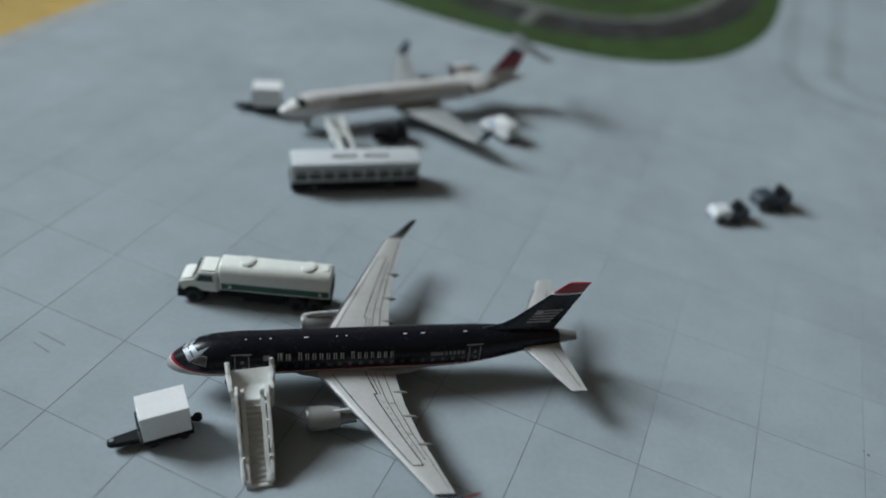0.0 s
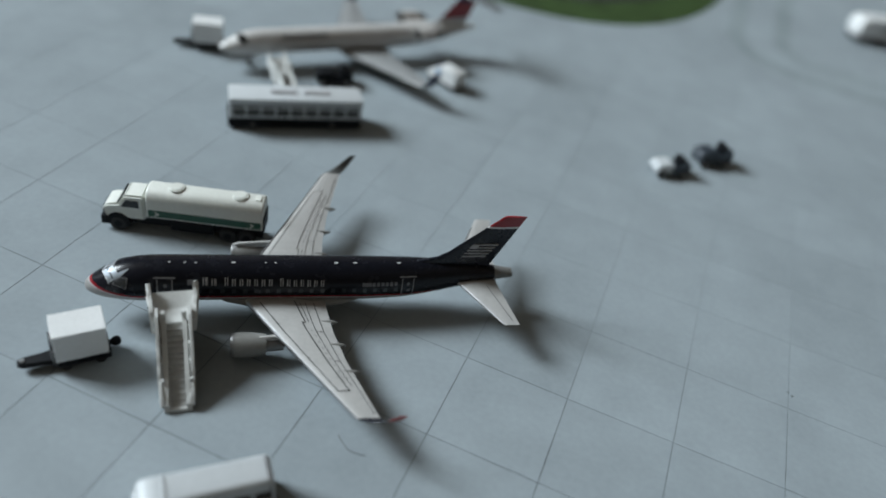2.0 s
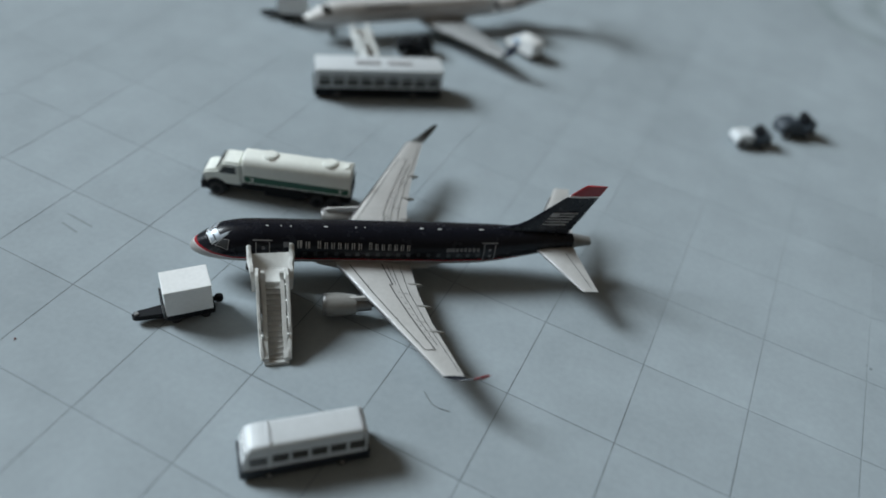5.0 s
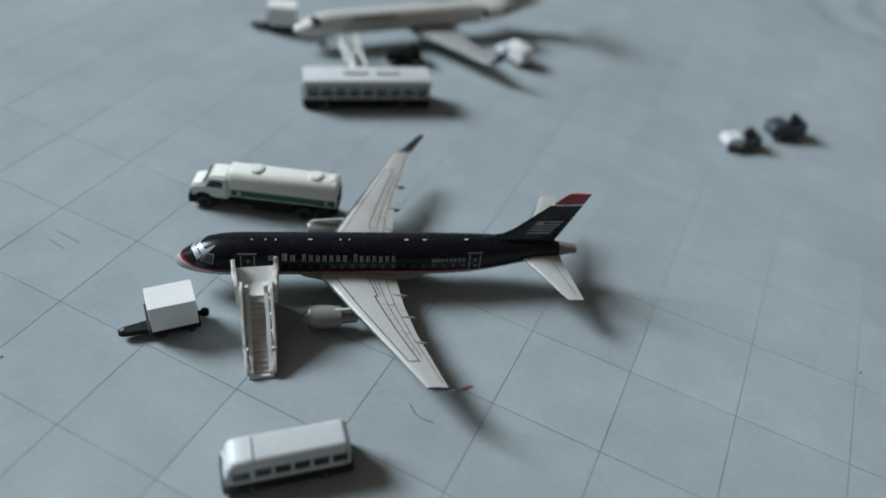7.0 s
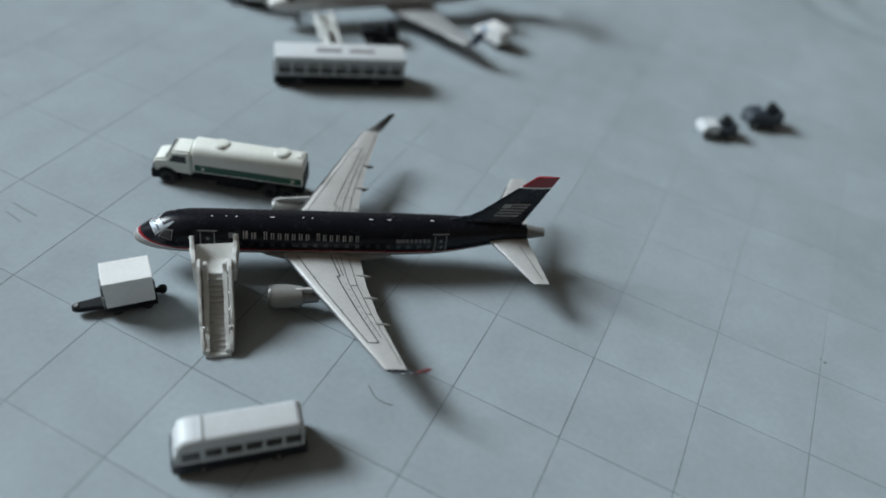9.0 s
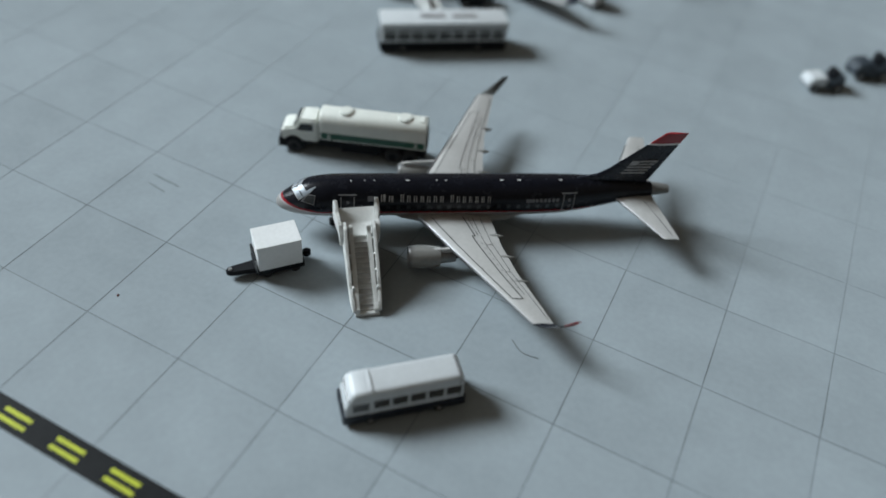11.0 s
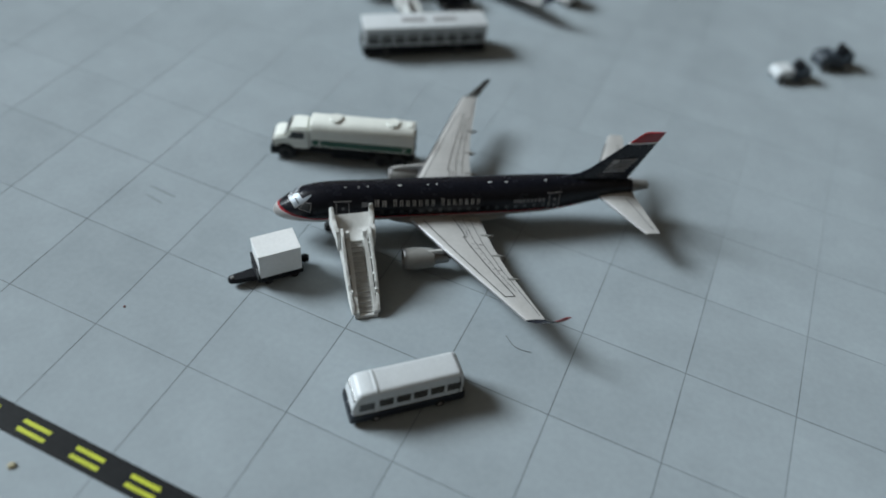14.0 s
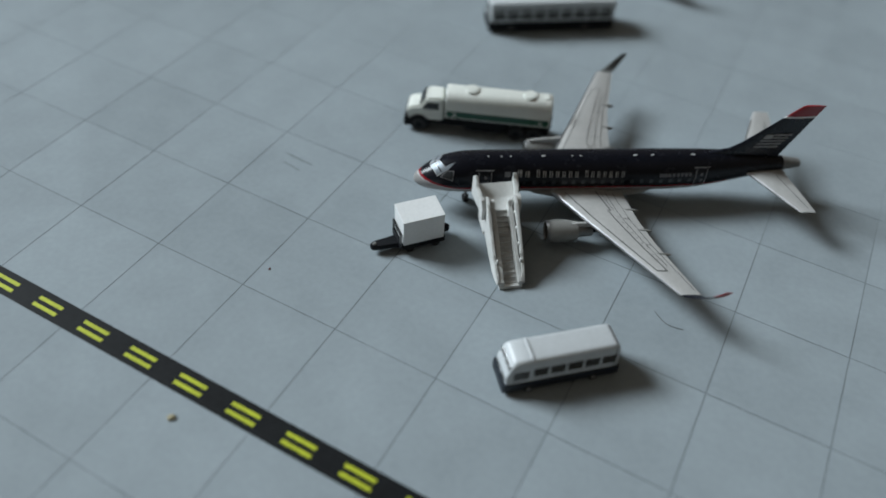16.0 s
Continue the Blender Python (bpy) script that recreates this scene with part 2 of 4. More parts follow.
def ribbon(points, width, lift=(0, 0, 0.004), bm=None):
    """A thin painted line along points of a surface, laid flat to the ground plane's side direction."""
    bm = bm or bmesh.new()
    pts = [Vector(p) + Vector(lift) for p in points]
    pts = [p for k, p in enumerate(pts) if k == 0 or (p - pts[k - 1]).length > 1e-6]
    prev = None
    for k, p in enumerate(pts):
        ways = [(b - a).cross(Vector((0, 0, 1))).normalized() for a, b in zip(pts[max(0, k - 1):k + 1], pts[max(0, k - 1) + 1:k + 2])]
        side = sum(ways, Vector()).normalized() * width / 2
        if len(ways) == 2:
            side /= max(0.5, side.normalized().dot(ways[0]))
        pair = [bm.verts.new(p - side), bm.verts.new(p + side)]
        if prev:
            bm.faces.new((prev[0], prev[1], pair[1], pair[0]))
        prev = pair
    return bm


def lerp(table, x):
    xs, ys = zip(*table)
    return float(np.interp(x, xs, ys))


def smooth_lerp(table, x):
    """Through the table with rounded corners."""
    return sum(lerp(table, x + d) for d in (-0.04, -0.02, 0, 0.02, 0.04)) / 5 if x > 0.2 else lerp(table, x)


def wheel(parent, x, y, r, w, name="wheel", hub=None):
    ob = part(name, tube((x, y - w / 2, r), (x, y + w / 2, r), r, n=20, bevel=r * 0.15), TYRE, parent, smooth=True)
    side = -1 if y < 0 else 1
    part("hub", tube((x, y + side * w * 0.4, r), (x, y + side * (w / 2 + 0.004), r), r * 0.45, n=12), hub or HUB, ob, "wheel hub")
    return ob


# ---- room and table ----
def plain(name, x0, x1, y0, y1, z0, z1, material, kind="structure", category="wall"):
    bm = box(*(v / SQ for v in (x0, x1, y0, y1, z0, z1)))
    return tagged(part(name, bm, material), "plain painted room surface" if category == "wall" else "", category, kind=kind)


FL, CE = -0.745, 4.7
plain("wall_east", 2.6, 2.72, -2.6, 2.6, FL, CE, WALL)
plain("wall_north", -4.0, 2.72, 2.6, 2.72, FL, CE, WALL)
plain("wall_south", -4.0, 2.72, -2.72, -2.6, FL, CE, WALL)
tagged(plain("ceiling", -4.0, 2.72, -2.72, 2.72, CE, CE + 0.1, WALL, category="ceiling"), "plain painted ceiling")
tagged(plain("floor", -4.0, 2.72, -2.72, 2.72, FL - 0.1, FL, FLOORING, category="floor"), "brown floor of the room")
WY0, WY1, WZ0, WZ1 = -1.29, 0.49, 1.97, 3.99  # window opening in the west wall
wall_bm = None
for y0, y1, z0, z1 in ((-2.6, WY0, FL, CE), (WY1, 2.6, FL, CE), (WY0, WY1, FL, WZ0), (WY0, WY1, WZ1, CE)):
    wall_bm = box(-4.0 / SQ, -3.85 / SQ, y0 / SQ, y1 / SQ, z0 / SQ, z1 / SQ, bm=wall_bm)
tagged(part("wall_west", wall_bm, WALL), "plain painted wall with a window opening", "wall", kind="structure")

table = thing("table", 0, 0, 0, "orange wooden table under the printed mat", "table")
part("tabletop", box(-16, 38, -20, 42, -1.6, -0.06, bevel=0.1), WOOD, table)
for lx in (-14, 36):
    for ly in (-18, 40):
        part("leg", box(lx - 1, lx + 1, ly - 1, ly + 1, FL / SQ, -1.6, bevel=0.1), WOOD, table)

# ---- the printed mat ----
EDGE_W, EDGE_E, EDGE_S, EDGE_N = -4.45, 28.0, -12.0, 34.0
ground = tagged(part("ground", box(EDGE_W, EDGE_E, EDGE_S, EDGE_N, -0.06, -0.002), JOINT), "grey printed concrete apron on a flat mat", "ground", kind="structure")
GAP = 0.004


def field(name, x0, x1, y0, y1, material=CONCRETE, z=0.0):
    return part(name, box(x0 + GAP, x1 - GAP, y0 + GAP, y1 - GAP, -0.005, z), material, ground)


field("margin", EDGE_W, -4.08, EDGE_S, EDGE_N, MARGIN)
field("apron", -4.08, EDGE_E, 15, EDGE_N)
field("apron", 11, EDGE_E, EDGE_S, 15)
field("apron", -4.08, 11, EDGE_S, -4)


# ---- printed areas ----
def blob(cx, cy, rx_left, rx_right, ry, z, power=2.1, n=96):
    """A rounded lens of print: an ellipse whose sides swell with the power."""
    bm = bmesh.new()
    pts = []
    for k in range(n):
        a = 2 * math.pi * k / n
        c, s = math.cos(a), math.sin(a)
        pts.append((cx + (rx_right if c > 0 else rx_left) * math.copysign(abs(c) ** (2 / power), c), cy + ry * math.copysign(abs(s) ** (2 / power), s), z))
    bm.faces.new([bm.verts.new(p) for p in pts])
    return bm


grass = part("grass_print", blob(2.6, 18.4, 7.1, 4.75, 6.55, 0.004, 2.7), GRASS, ground, "green printed grass island")
part("gravel_print", blob(2.6, 18.4, 5.3, 4.25, 5.75, 0.006), GRAVEL, ground, "dark grey printed ring in the grass")
part("paving_print", blob(2.6, 18.4, 4.4, 3.55, 4.75, 0.008), PAVING, ground, "grey-green printed ground inside the ring")
part("grass_print", blob(2.9, 18.4, 3.8, 2.95, 4.35, 0.010), GRASS, ground)
part("gravel_print", blob(2.6, 18.4, 3.3, 2.4, 3.5, 0.012), GRAVEL, ground)
part("stripe_print", box(2.45, 2.72, 12.7, 14.2, 0.006, 0.0085), PAVING, ground, "pale strip across the ring")


def corner_line(x, y, r, width):
    """A printed band that comes down the mat, rounds a corner and runs off to the side."""
    pts = [(x, 27.0, 0.0)] + [(x + r - r * math.cos(a), y + r - r * math.sin(a), 0.0) for a in (math.pi / 2 * k / 12 for k in range(13))] + [(19.0, y + 0.3, 0.0)]
    return ribbon(pts, width)


part("taxiway_line_print", corner_line(7.7, 12.75, 1.5, 0.34), FAINT, ground, "faint rounded printed line")
part("taxiway_line_print", corner_line(8.62, 13.5, 0.8, 0.34), FAINT, ground)

# black service road with pairs of yellow dashes
road = tagged(part("road", box(EDGE_W, EDGE_E, -1.166, -0.938, 0.0, 0.004), ASPHALT), "black printed service road with yellow double dashes", "road", kind="structure")
dash = box(0, 0.275, -0.0175, 0.0175, 0.004, 0.0065)
dash_first = part("yellow_dash", dash, YELLOW, road, "yellow dash")
dash_first.matrix_basis = Matrix.Translation((0.587 * SQ, -1.019 * SQ, 0))
for k in range(-8, 26):
    for y in (-1.019, -1.095):
        if (k, y) != (0, -1.019):
            d = new("yellow_dash", dash_first.data)
            d.parent = road
            d.matrix_basis = Matrix.Translation(((0.587 + 0.5335 * k) * SQ, y * SQ, 0))


# ---- airliners ----
class Hull:
    """A round fuselage along x, nose at 0, given by its top, bottom and half width along the length."""

    def __init__(self, top, bottom, half, length, nose=0.0):
        self.nose = nose  # how far the nose is drawn out forwards
        self.top, self.bottom, self.half, self.length = top, bottom, half, length

    def at(self, x):
        t, b = smooth_lerp(self.top, x), smooth_lerp(self.bottom, x)
        return (t + b) / 2, max((t - b) / 2, 0.002), max(smooth_lerp(self.half, x), 0.002)

    def skin(self, x, angle, off=0.0):
        """A point at an angle from the top, growing towards -y, lifted off the skin."""
        zc, h, w = self.at(x)
        s, c = math.sin(radians(angle)), math.cos(radians(angle))
        n = Vector((0, -s / w, c / h)).normalized()
        return Vector((x - self.nose * max(0.0, 1 - x / 0.6), -w * s, zc + h * c)) + n * off

    def angle(self, x, z):
        zc, h, w = self.at(x)
        return math.degrees(math.acos(max(-1, min(1, (z - zc) / h))))

    def body(self):
        xs = [0.0, 0.006, 0.02, 0.045, 0.08, 0.12, 0.16, 0.2, 0.25, 0.3, 0.36, 0.43, 0.5, 0.6]
        x = 0.75
        while x < self.length:
            xs.append(x)
            x += 0.11
        xs.append(self.length)
        return loft([[self.skin(x, 360 * k / 48) for k in range(48)] for x in xs])

    def patch(self, quad, off=0.003, n=5, bm=None):
        """A patch on the skin between four (x, angle) corners, with a rim that reaches down to it."""
        bm = bm or bmesh.new()
        (ax, aa), (bx, ba), (cx, ca), (dx, da) = quad
        rows = []
        for i in range(n + 1):
            u, row = i / n, []
            for j in range(n + 1):
                v = j / n
                x = (ax * (1 - u) + bx * u) * (1 - v) + (dx * (1 - u) + cx * u) * v
                g = (aa * (1 - u) + ba * u) * (1 - v) + (da * (1 - u) + ca * u) * v
                row.append(bm.verts.new(self.skin(x, g, off)))
            rows.append(row)
        for i in range(n):
            for j in range(n):
                bm.faces.new((rows[i][j], rows[i + 1][j], rows[i + 1][j + 1], rows[i][j + 1]))
        return bm

    def rect(self, x0, x1, z0, z1, off=0.003, side=1, n=3, bm=None):
        g = [(x, self.angle(x, z) * side) for x, z in ((x0, z1), (x1, z1), (x1, z0), (x0, z0))]
        return self.patch(g, off, n, bm)


FOIL = ((0, 0), (0.015, 0.32), (0.07, 0.7), (0.2, 1), (0.45, 0.92), (0.75, 0.5), (1, 0.06), (1, -0.06), (0.7, -0.3), (0.35, -0.55), (0.1, -0.5), (0.015, -0.3))


class Wing:
    """Sections of (y, leading x, trailing x, z, thickness); side is -1 for the -y wing."""

    def __init__(self, sections, side):
        self.s, self.side = sections, side

    def section(self, y):
        ys = [s[0] for s in self.s]
        return [float(np.interp(y, ys, [s[k] for s in self.s])) for k in range(1, 5)]

    def ring(self, y, c0=0.0, c1=1.0, grow=1.0):
        le, te, z, th = self.section(y)
        pts = []
        for f, h in FOIL:
            g = c0 + f * (c1 - c0)
            pts.append((le + (te - le) * g - (grow - 1) * 0.02, self.side * y, z + h * th * grow))
        return pts

    def mesh(self, extra=()):
        ys = sorted({s[0] for s in self.s} | set(extra))
        return loft([self.ring(y) for y in ys])

    def edge(self, y0, y1, depth=0.05):
        """The bare metal leading edge, a shell just proud of the wing."""
        rings = []
        for k in range(7):
            y = y0 + (y1 - y0) * k / 6
            le, te, z, th = self.section(y)
            c = te - le
            rings.append([(le + dx, self.side * y, z + dz) for dx, dz in ((-0.005, 0), (-0.002, 0.38 * th), (depth * c, 0.60 * th + 0.004), (depth * c, 0.3 * th), (depth * c, -0.5 * th), (-0.003, -0.36 * th))])
        return loft(rings)

    def top(self, y, f):
        le, te, z, th = self.section(y)
        h = float(np.interp(f, [p[0] for p in FOIL[:7]], [p[1] for p in FOIL[:7]]))
        return Vector((le + (te - le) * f, self.side * y, z + h * th))

    def line(self, pts, width=0.0065, bm=None):
        dense = []
        for (y0, f0), (y1, f1) in zip(pts, pts[1:]):
            dense += [self.top(y0 + (y1 - y0) * k / 8, f0 + (f1 - f0) * k / 8) for k in range(9)]
        return ribbon(dense, width, (0, 0, 0.0035), bm)


def nacelle(parent, x0, x1, y, z, r, core, material, name="engine"):
    rings = []
    for x, k in ((x0 + 0.015, 0.80), (x0, 0.88), (x0 + 0.02, 0.97), (x0 + 0.1, 1.03), (x0 + (x1 - x0) * 0.6, 1.0), (x1, 0.84), (x1 + 0.001, 0.74), (x1 - 0.05, 0.7)):
        rings.append([(x, y + r * k * math.cos(a), z + r * k * math.sin(a)) for a in (2 * math.pi * i / 28 for i in range(28))])
    eng = part(name, loft(rings, caps=False), material, parent, smooth=True)
    ring = loft([[(x, y + r * k * math.cos(a), z + r * k * math.sin(a)) for a in (2 * math.pi * i / 28 for i in range(28))] for x, k in ((x0 + 0.018, 0.80), (x0 - 0.003, 0.88), (x0 + 0.018, 0.985), (x0 + 0.03, 0.99))], caps=False)
    part("intake_lip", ring, DULL_METAL, eng, "bare metal intake lip", smooth=True)
    part("fan", tube((x0 + 0.05, y, z), (x0 + 0.06, y, z), r * 0.84, n=24), BLACK, eng, "dark fan face")
    part("spinner", tube((x0 + 0.02, y, z), (x0 + 0.055, y, z), 0.004, r * 0.25, n=16), DULL_METAL, eng, smooth=True)
    part("core_nozzle", tube((x1 - 0.06, y, z), (core, y, z), r * 0.68, r * 0.52, n=24), DULL_METAL, eng, "dull metal core nozzle", smooth=True)
    part("exhaust_cone", tube((core - 0.02, y, z), (core + 0.09, y, z), r * 0.3, 0.006, n=16), BLACK, eng, smooth=True)
    return eng


def gear(parent, x, y, top, r=0.045, gap=0.035, low=0.0):
    leg = part("landing_gear", tube((x, y, r + low), (x, y, top), 0.014, n=10), DULL_METAL, parent, smooth=True)
    for s in (-1, 1):
        part("wheel", tube((x, y + s * gap - 0.014, r + low), (x, y + s * gap + 0.014, r + low), r, n=18, bevel=0.006), TYRE, leg, smooth=True)


def e_jet():
    t = thing("model_airliner", 2.793, 1.776, 33.6, "die-cast twin-jet airliner in glossy navy with grey wings and red-tipped fin", "model plane", lean=0.8, pitch=0.9, lift=0.03)
    hull = Hull(
        [(0, 0.305), (0.006, 0.33), (0.02, 0.35), (0.045, 0.375), (0.08, 0.405), (0.12, 0.435), (0.16, 0.468), (0.2, 0.497), (0.25, 0.525), (0.3, 0.545), (0.36, 0.562), (0.43, 0.575), (0.5, 0.582), (0.6, 0.585), (2.95, 0.585), (3.3, 0.568), (3.6, 0.53), (3.89, 0.475)],
        [(0, 0.275), (0.006, 0.258), (0.02, 0.245), (0.045, 0.23), (0.08, 0.216), (0.12, 0.203), (0.16, 0.193), (0.2, 0.185), (0.25, 0.177), (0.3, 0.17), (0.36, 0.164), (0.43, 0.16), (0.6, 0.157), (2.5, 0.157), (2.75, 0.168), (3.0, 0.205), (3.3, 0.275), (3.6, 0.345), (3.89, 0.395)],
        [(0, 0.014), (0.006, 0.035), (0.02, 0.055), (0.045, 0.08), (0.08, 0.105), (0.12, 0.128), (0.16, 0.146), (0.2, 0.16), (0.25, 0.173), (0.3, 0.182), (0.36, 0.19), (0.43, 0.195), (0.6, 0.197), (2.4, 0.197), (2.8, 0.18), (3.2, 0.135), (3.6, 0.088), (3.89, 0.05)], 3.89, nose=0.045)
    fuselage = part("fuselage", hull.body(), NAVY, t, "glossy navy hull with a red line and grey belly", smooth=True)
    part("tail_cone", loft([[hull.skin(x, 15 * k, 0.001) for k in range(24)] for x in (3.70, 3.75, 3.8, 3.86, 3.89)]), CONE_GREY, fuselage, "grey tail cone", smooth=True)
    fairing = loft([[(x, w * math.cos(a), 0.2 + h * math.sin(a)) for a in (2 * math.pi * k / 28 for k in range(28))] for x, w, h in ((1.0, 0.05, 0.02), (1.15, 0.14, 0.05), (1.4, 0.21, 0.075), (1.9, 0.22, 0.078), (2.2, 0.18, 0.06), (2.5, 0.06, 0.02))])
    part("wing_fairing", fairing, ENGINE_GREY, fuselage, "grey belly fairing", smooth=True)
    for side in (1, -1):
        for k in range(19):  # cabin windows
            x = 0.90 + 0.0985 * k
            part("window", hull.rect(x, x + 0.038, 0.358, 0.407, 0.002, side, n=2), CABIN_GLASS, fuselage)
        for x, z0, z1, w in ((0.575, 0.30, 0.50, 0.115), (2.755, 0.31, 0.50, 0.105)):  # doors with pale outlines
            door = part("cabin_door", hull.rect(x, x + w, z0, z1, 0.0015, side), NAVY_PLAIN, fuselage)
            part("door_frame", hull.rect(x - 0.008, x + 0.002, z0, z1 - 0.01, 0.0035, side), DOOR_LINE, door, "pale door outline")
            part("door_frame", hull.rect(x + w - 0.002, x + w + 0.008, z0, z1 - 0.01, 0.0035, side), DOOR_LINE, door)
            part("door_frame", hull.rect(x - 0.03, x + w + 0.03, z1, z1 + 0.010, 0.0035, side), DOOR_LINE, door)
            part("door_window", hull.rect(x + w * 0.4, x + w * 0.65, z1 - 0.075, z1 - 0.045, 0.0035, side), MARK_DIM, door)
            part("door_handle", hull.rect(x + w * 0.45, x + w * 0.75, z1 - 0.15, z1 - 0.11, 0.0035, side), MARK_DIM, door)
        # the carrier's name as plain pale blocks: three words
        x = 0.938
        for word, wide in ((2, 0.075), (7, 0.064), (7, 0.061)):
            for k in range(word):
                tall = 0.076 if k == 0 else 0.066
                z0, z1 = 0.453 - 0.012 * x, 0.445 - 0.012 * x + tall
                part("name_block", hull.rect(x + 0.010, x + 0.021, z0, z1, 0.003, side, n=2), NAME, fuselage)
                part("name_block", hull.rect(x + 0.031, x + wide - 0.022, z0, z1, 0.003, side, n=2), NAME, fuselage)
                x += wide
            x += 0.036
        part("flag_mark", hull.rect(0.82, 0.878, 0.45, 0.495, 0.003, side), MARK_DIM, fuselage, "dim grey flag block")
        part("flag_mark", hull.rect(2.37, 2.46, 0.425, 0.462, 0.003, side), MARK_DIM, fuselage)
        for k in range(6):
            part("registration_bar", hull.rect(2.465 + 0.042 * k, 2.495 + 0.042 * k, 0.425, 0.462, 0.003, side, n=2), MARK_DIM, fuselage)
        # cockpit glazing: silver front panes, a silver wedge behind them, a dark side pane with a pale outline
        for quad, glass, rim in ((((0.148, 5), (0.228, 4), (0.268, 35), (0.202, 56)), SILVER_PANE, 1.10),
                                 (((0.222, 54), (0.256, 33), (0.360, 23), (0.305, 40)), SILVER_PANE, 1.04),
                                 (((0.232, 61), (0.288, 45), (0.345, 50), (0.332, 76)), COCKPIT_GLASS, 1.12)):
            q = [(x, g * side) for x, g in quad]
            cx, cg = sum(p[0] for p in q) / 4, sum(p[1] for p in q) / 4
            frame_q = [(cx + (x - cx) * rim, cg + (g - cg) * rim) for x, g in q]
            pane_frame = part("window_frame", hull.patch(frame_q, 0.0015), PALE if glass is SILVER_PANE else MARK, fuselage, "pale window frame")
            part("pane", hull.patch(q, 0.0035), glass, pane_frame, "silver cockpit pane" if glass is SILVER_PANE else "dark side pane")
        part("pillar", hull.patch([(x, g * side) for x, g in ((0.183, 5), (0.192, 5), (0.240, 43), (0.230, 46))], 0.005), COCKPIT_GLASS, fuselage, "dark bar between the panes")
    for x, w in ((0.66, 0.02), (0.79, 0.016), (0.88, 0.02), (1.19, 0.05), (1.485, 0.016), (1.57, 0.02), (2.11, 0.05), (2.285, 0.05), (2.70, 0.05)):
        part("roof_mark", hull.patch(((x, 9), (x + w * 0.75, 9), (x + w * 0.75, 12), (x, 12)), 0.004, n=2), PALE, fuselage, "white roof marking")
    for side in (-1, 1):
        wing = Wing([(0.08, 1.265, 2.03, 0.215, 0.042), (0.36, 1.415, 2.05, 0.245, 0.036), (0.62, 1.56, 2.075, 0.27, 0.030), (1.0, 1.78, 2.15, 0.31, 0.024), (1.66, 2.155, 2.34, 0.385, 0.014)], side)
        w = part("wing", wing.mesh((0.8, 1.2, 1.4)), WING_GREY, t, "pale grey wing with dark panel lines", smooth=True)
        part("slat", wing.edge(0.2, 1.655, 0.018), CHROME, w, "bare metal leading edge", smooth=True)
        for pts in (((0.22, 0.15), (0.52, 0.155), (0.52, 0.18)), ((0.52, 0.155), (0.96, 0.17), (0.96, 0.21)), ((0.96, 0.17), (1.36, 0.19), (1.36, 0.54)),
                    ((0.2, 0.60), (0.50, 0.60), (0.50, 0.55), (1.36, 0.54))):
            part("panel_line", wing.line(pts, 0.010 if side < 0 else 0.006), INK if side < 0 else FAINT_INK, w)
        for pts in (((0.22, 0.73), (0.58, 0.70), (1.30, 0.71)), ((0.22, 0.84), (0.62, 0.83), (1.62, 0.86)), ((0.22, 0.66), (0.5, 0.655)), ((0.62, 0.70), (0.62, 0.83)), ((1.0, 0.705), (1.0, 0.84))):
            part("panel_line", wing.line(pts, 0.005), INK if side < 0 else FAINT_INK, w)
        for k in range(9):
            y = 0.60 + 0.075 * k
            part("rivet_line", wing.line(((y, 0.62), (y + 0.012, 0.655)), 0.005), FAINT_INK, w)
        for y in (0.47, 0.78, 1.12):
            le, te, z, th = wing.section(y)
            pod = loft([[(te + dx, side * y + r * math.cos(a), z - 0.012 + r * math.sin(a)) for a in (2 * math.pi * k / 12 for k in range(12))] for dx, r in ((-0.2, 0.006), (-0.12, 0.020), (-0.02, 0.025), (0.03, 0.018), (0.068, 0.004))])
            part("flap_fairing", pod, ENGINE_GREY, w, smooth=True)
        # winglet sweeping up and back
        rings = []
        for k in range(9):
            u = k / 8
            le, te = 2.155 + 0.30 * u, 2.335 + 0.185 * u
            yy = 1.66 + 0.105 * math.sin(u * 1.5) + 0.02 * u
            zz = 0.385 + 0.175 * (1 - math.cos(u * 1.5)) + 0.012 * u
            th = 0.012 - 0.007 * u
            tilt = u * 1.15
            rings.append([(le + (te - le) * f, side * (yy - h * th * math.sin(tilt)), zz + h * th * math.cos(tilt)) for f, h in FOIL])
        # far winglet: grey sheen over its navy and red is put into the colour
        wl = part("winglet", loft(rings[:7]), NAVY_PLAIN if side < 0 else WINGLET_SHEEN, w, "dark winglet", smooth=True)
        part("winglet_tip", loft(rings[6:]), RED if side < 0 else WINGLET_SHEEN, wl, smooth=True)
        nacelle(t, 1.19, 1.49, side * 0.64, 0.16 if side < 0 else 0.105, 0.108 if side < 0 else 0.098, 1.64, ENGINE_GREY)
        part("pylon", prism([(1.2, 0.225), (1.27, 0.245), (1.62, 0.275), (1.75, 0.25), (1.5, 0.2), (1.3, 0.19)], side * 0.64 - 0.014, side * 0.64 + 0.014, bevel=0.005), WING_GREY, w, "pale engine pylon")
        stab = Wing([(0.05, 3.28, 3.72, 0.395, 0.022), (0.14, 3.335, 3.72, 0.395, 0.02), (0.69, 3.655, 3.805, 0.395, 0.009)] if side < 0 else [(0.05, 3.28, 3.74, 0.41, 0.022), (0.14, 3.335, 3.75, 0.415, 0.02), (0.80, 3.70, 3.87, 0.46, 0.009)], side)
        s = part("tailplane", stab.mesh((0.4,)), WING_GREY, t, "pale grey tailplane", smooth=True)
        part("slat", stab.edge(0.12, 0.675, 0.018), CHROME, s, smooth=True)
        part("panel_line", stab.line(((0.16, 0.68), (0.64, 0.68)), 0.006), INK, s)
        gear(t, 1.87, side * 0.34, 0.2)
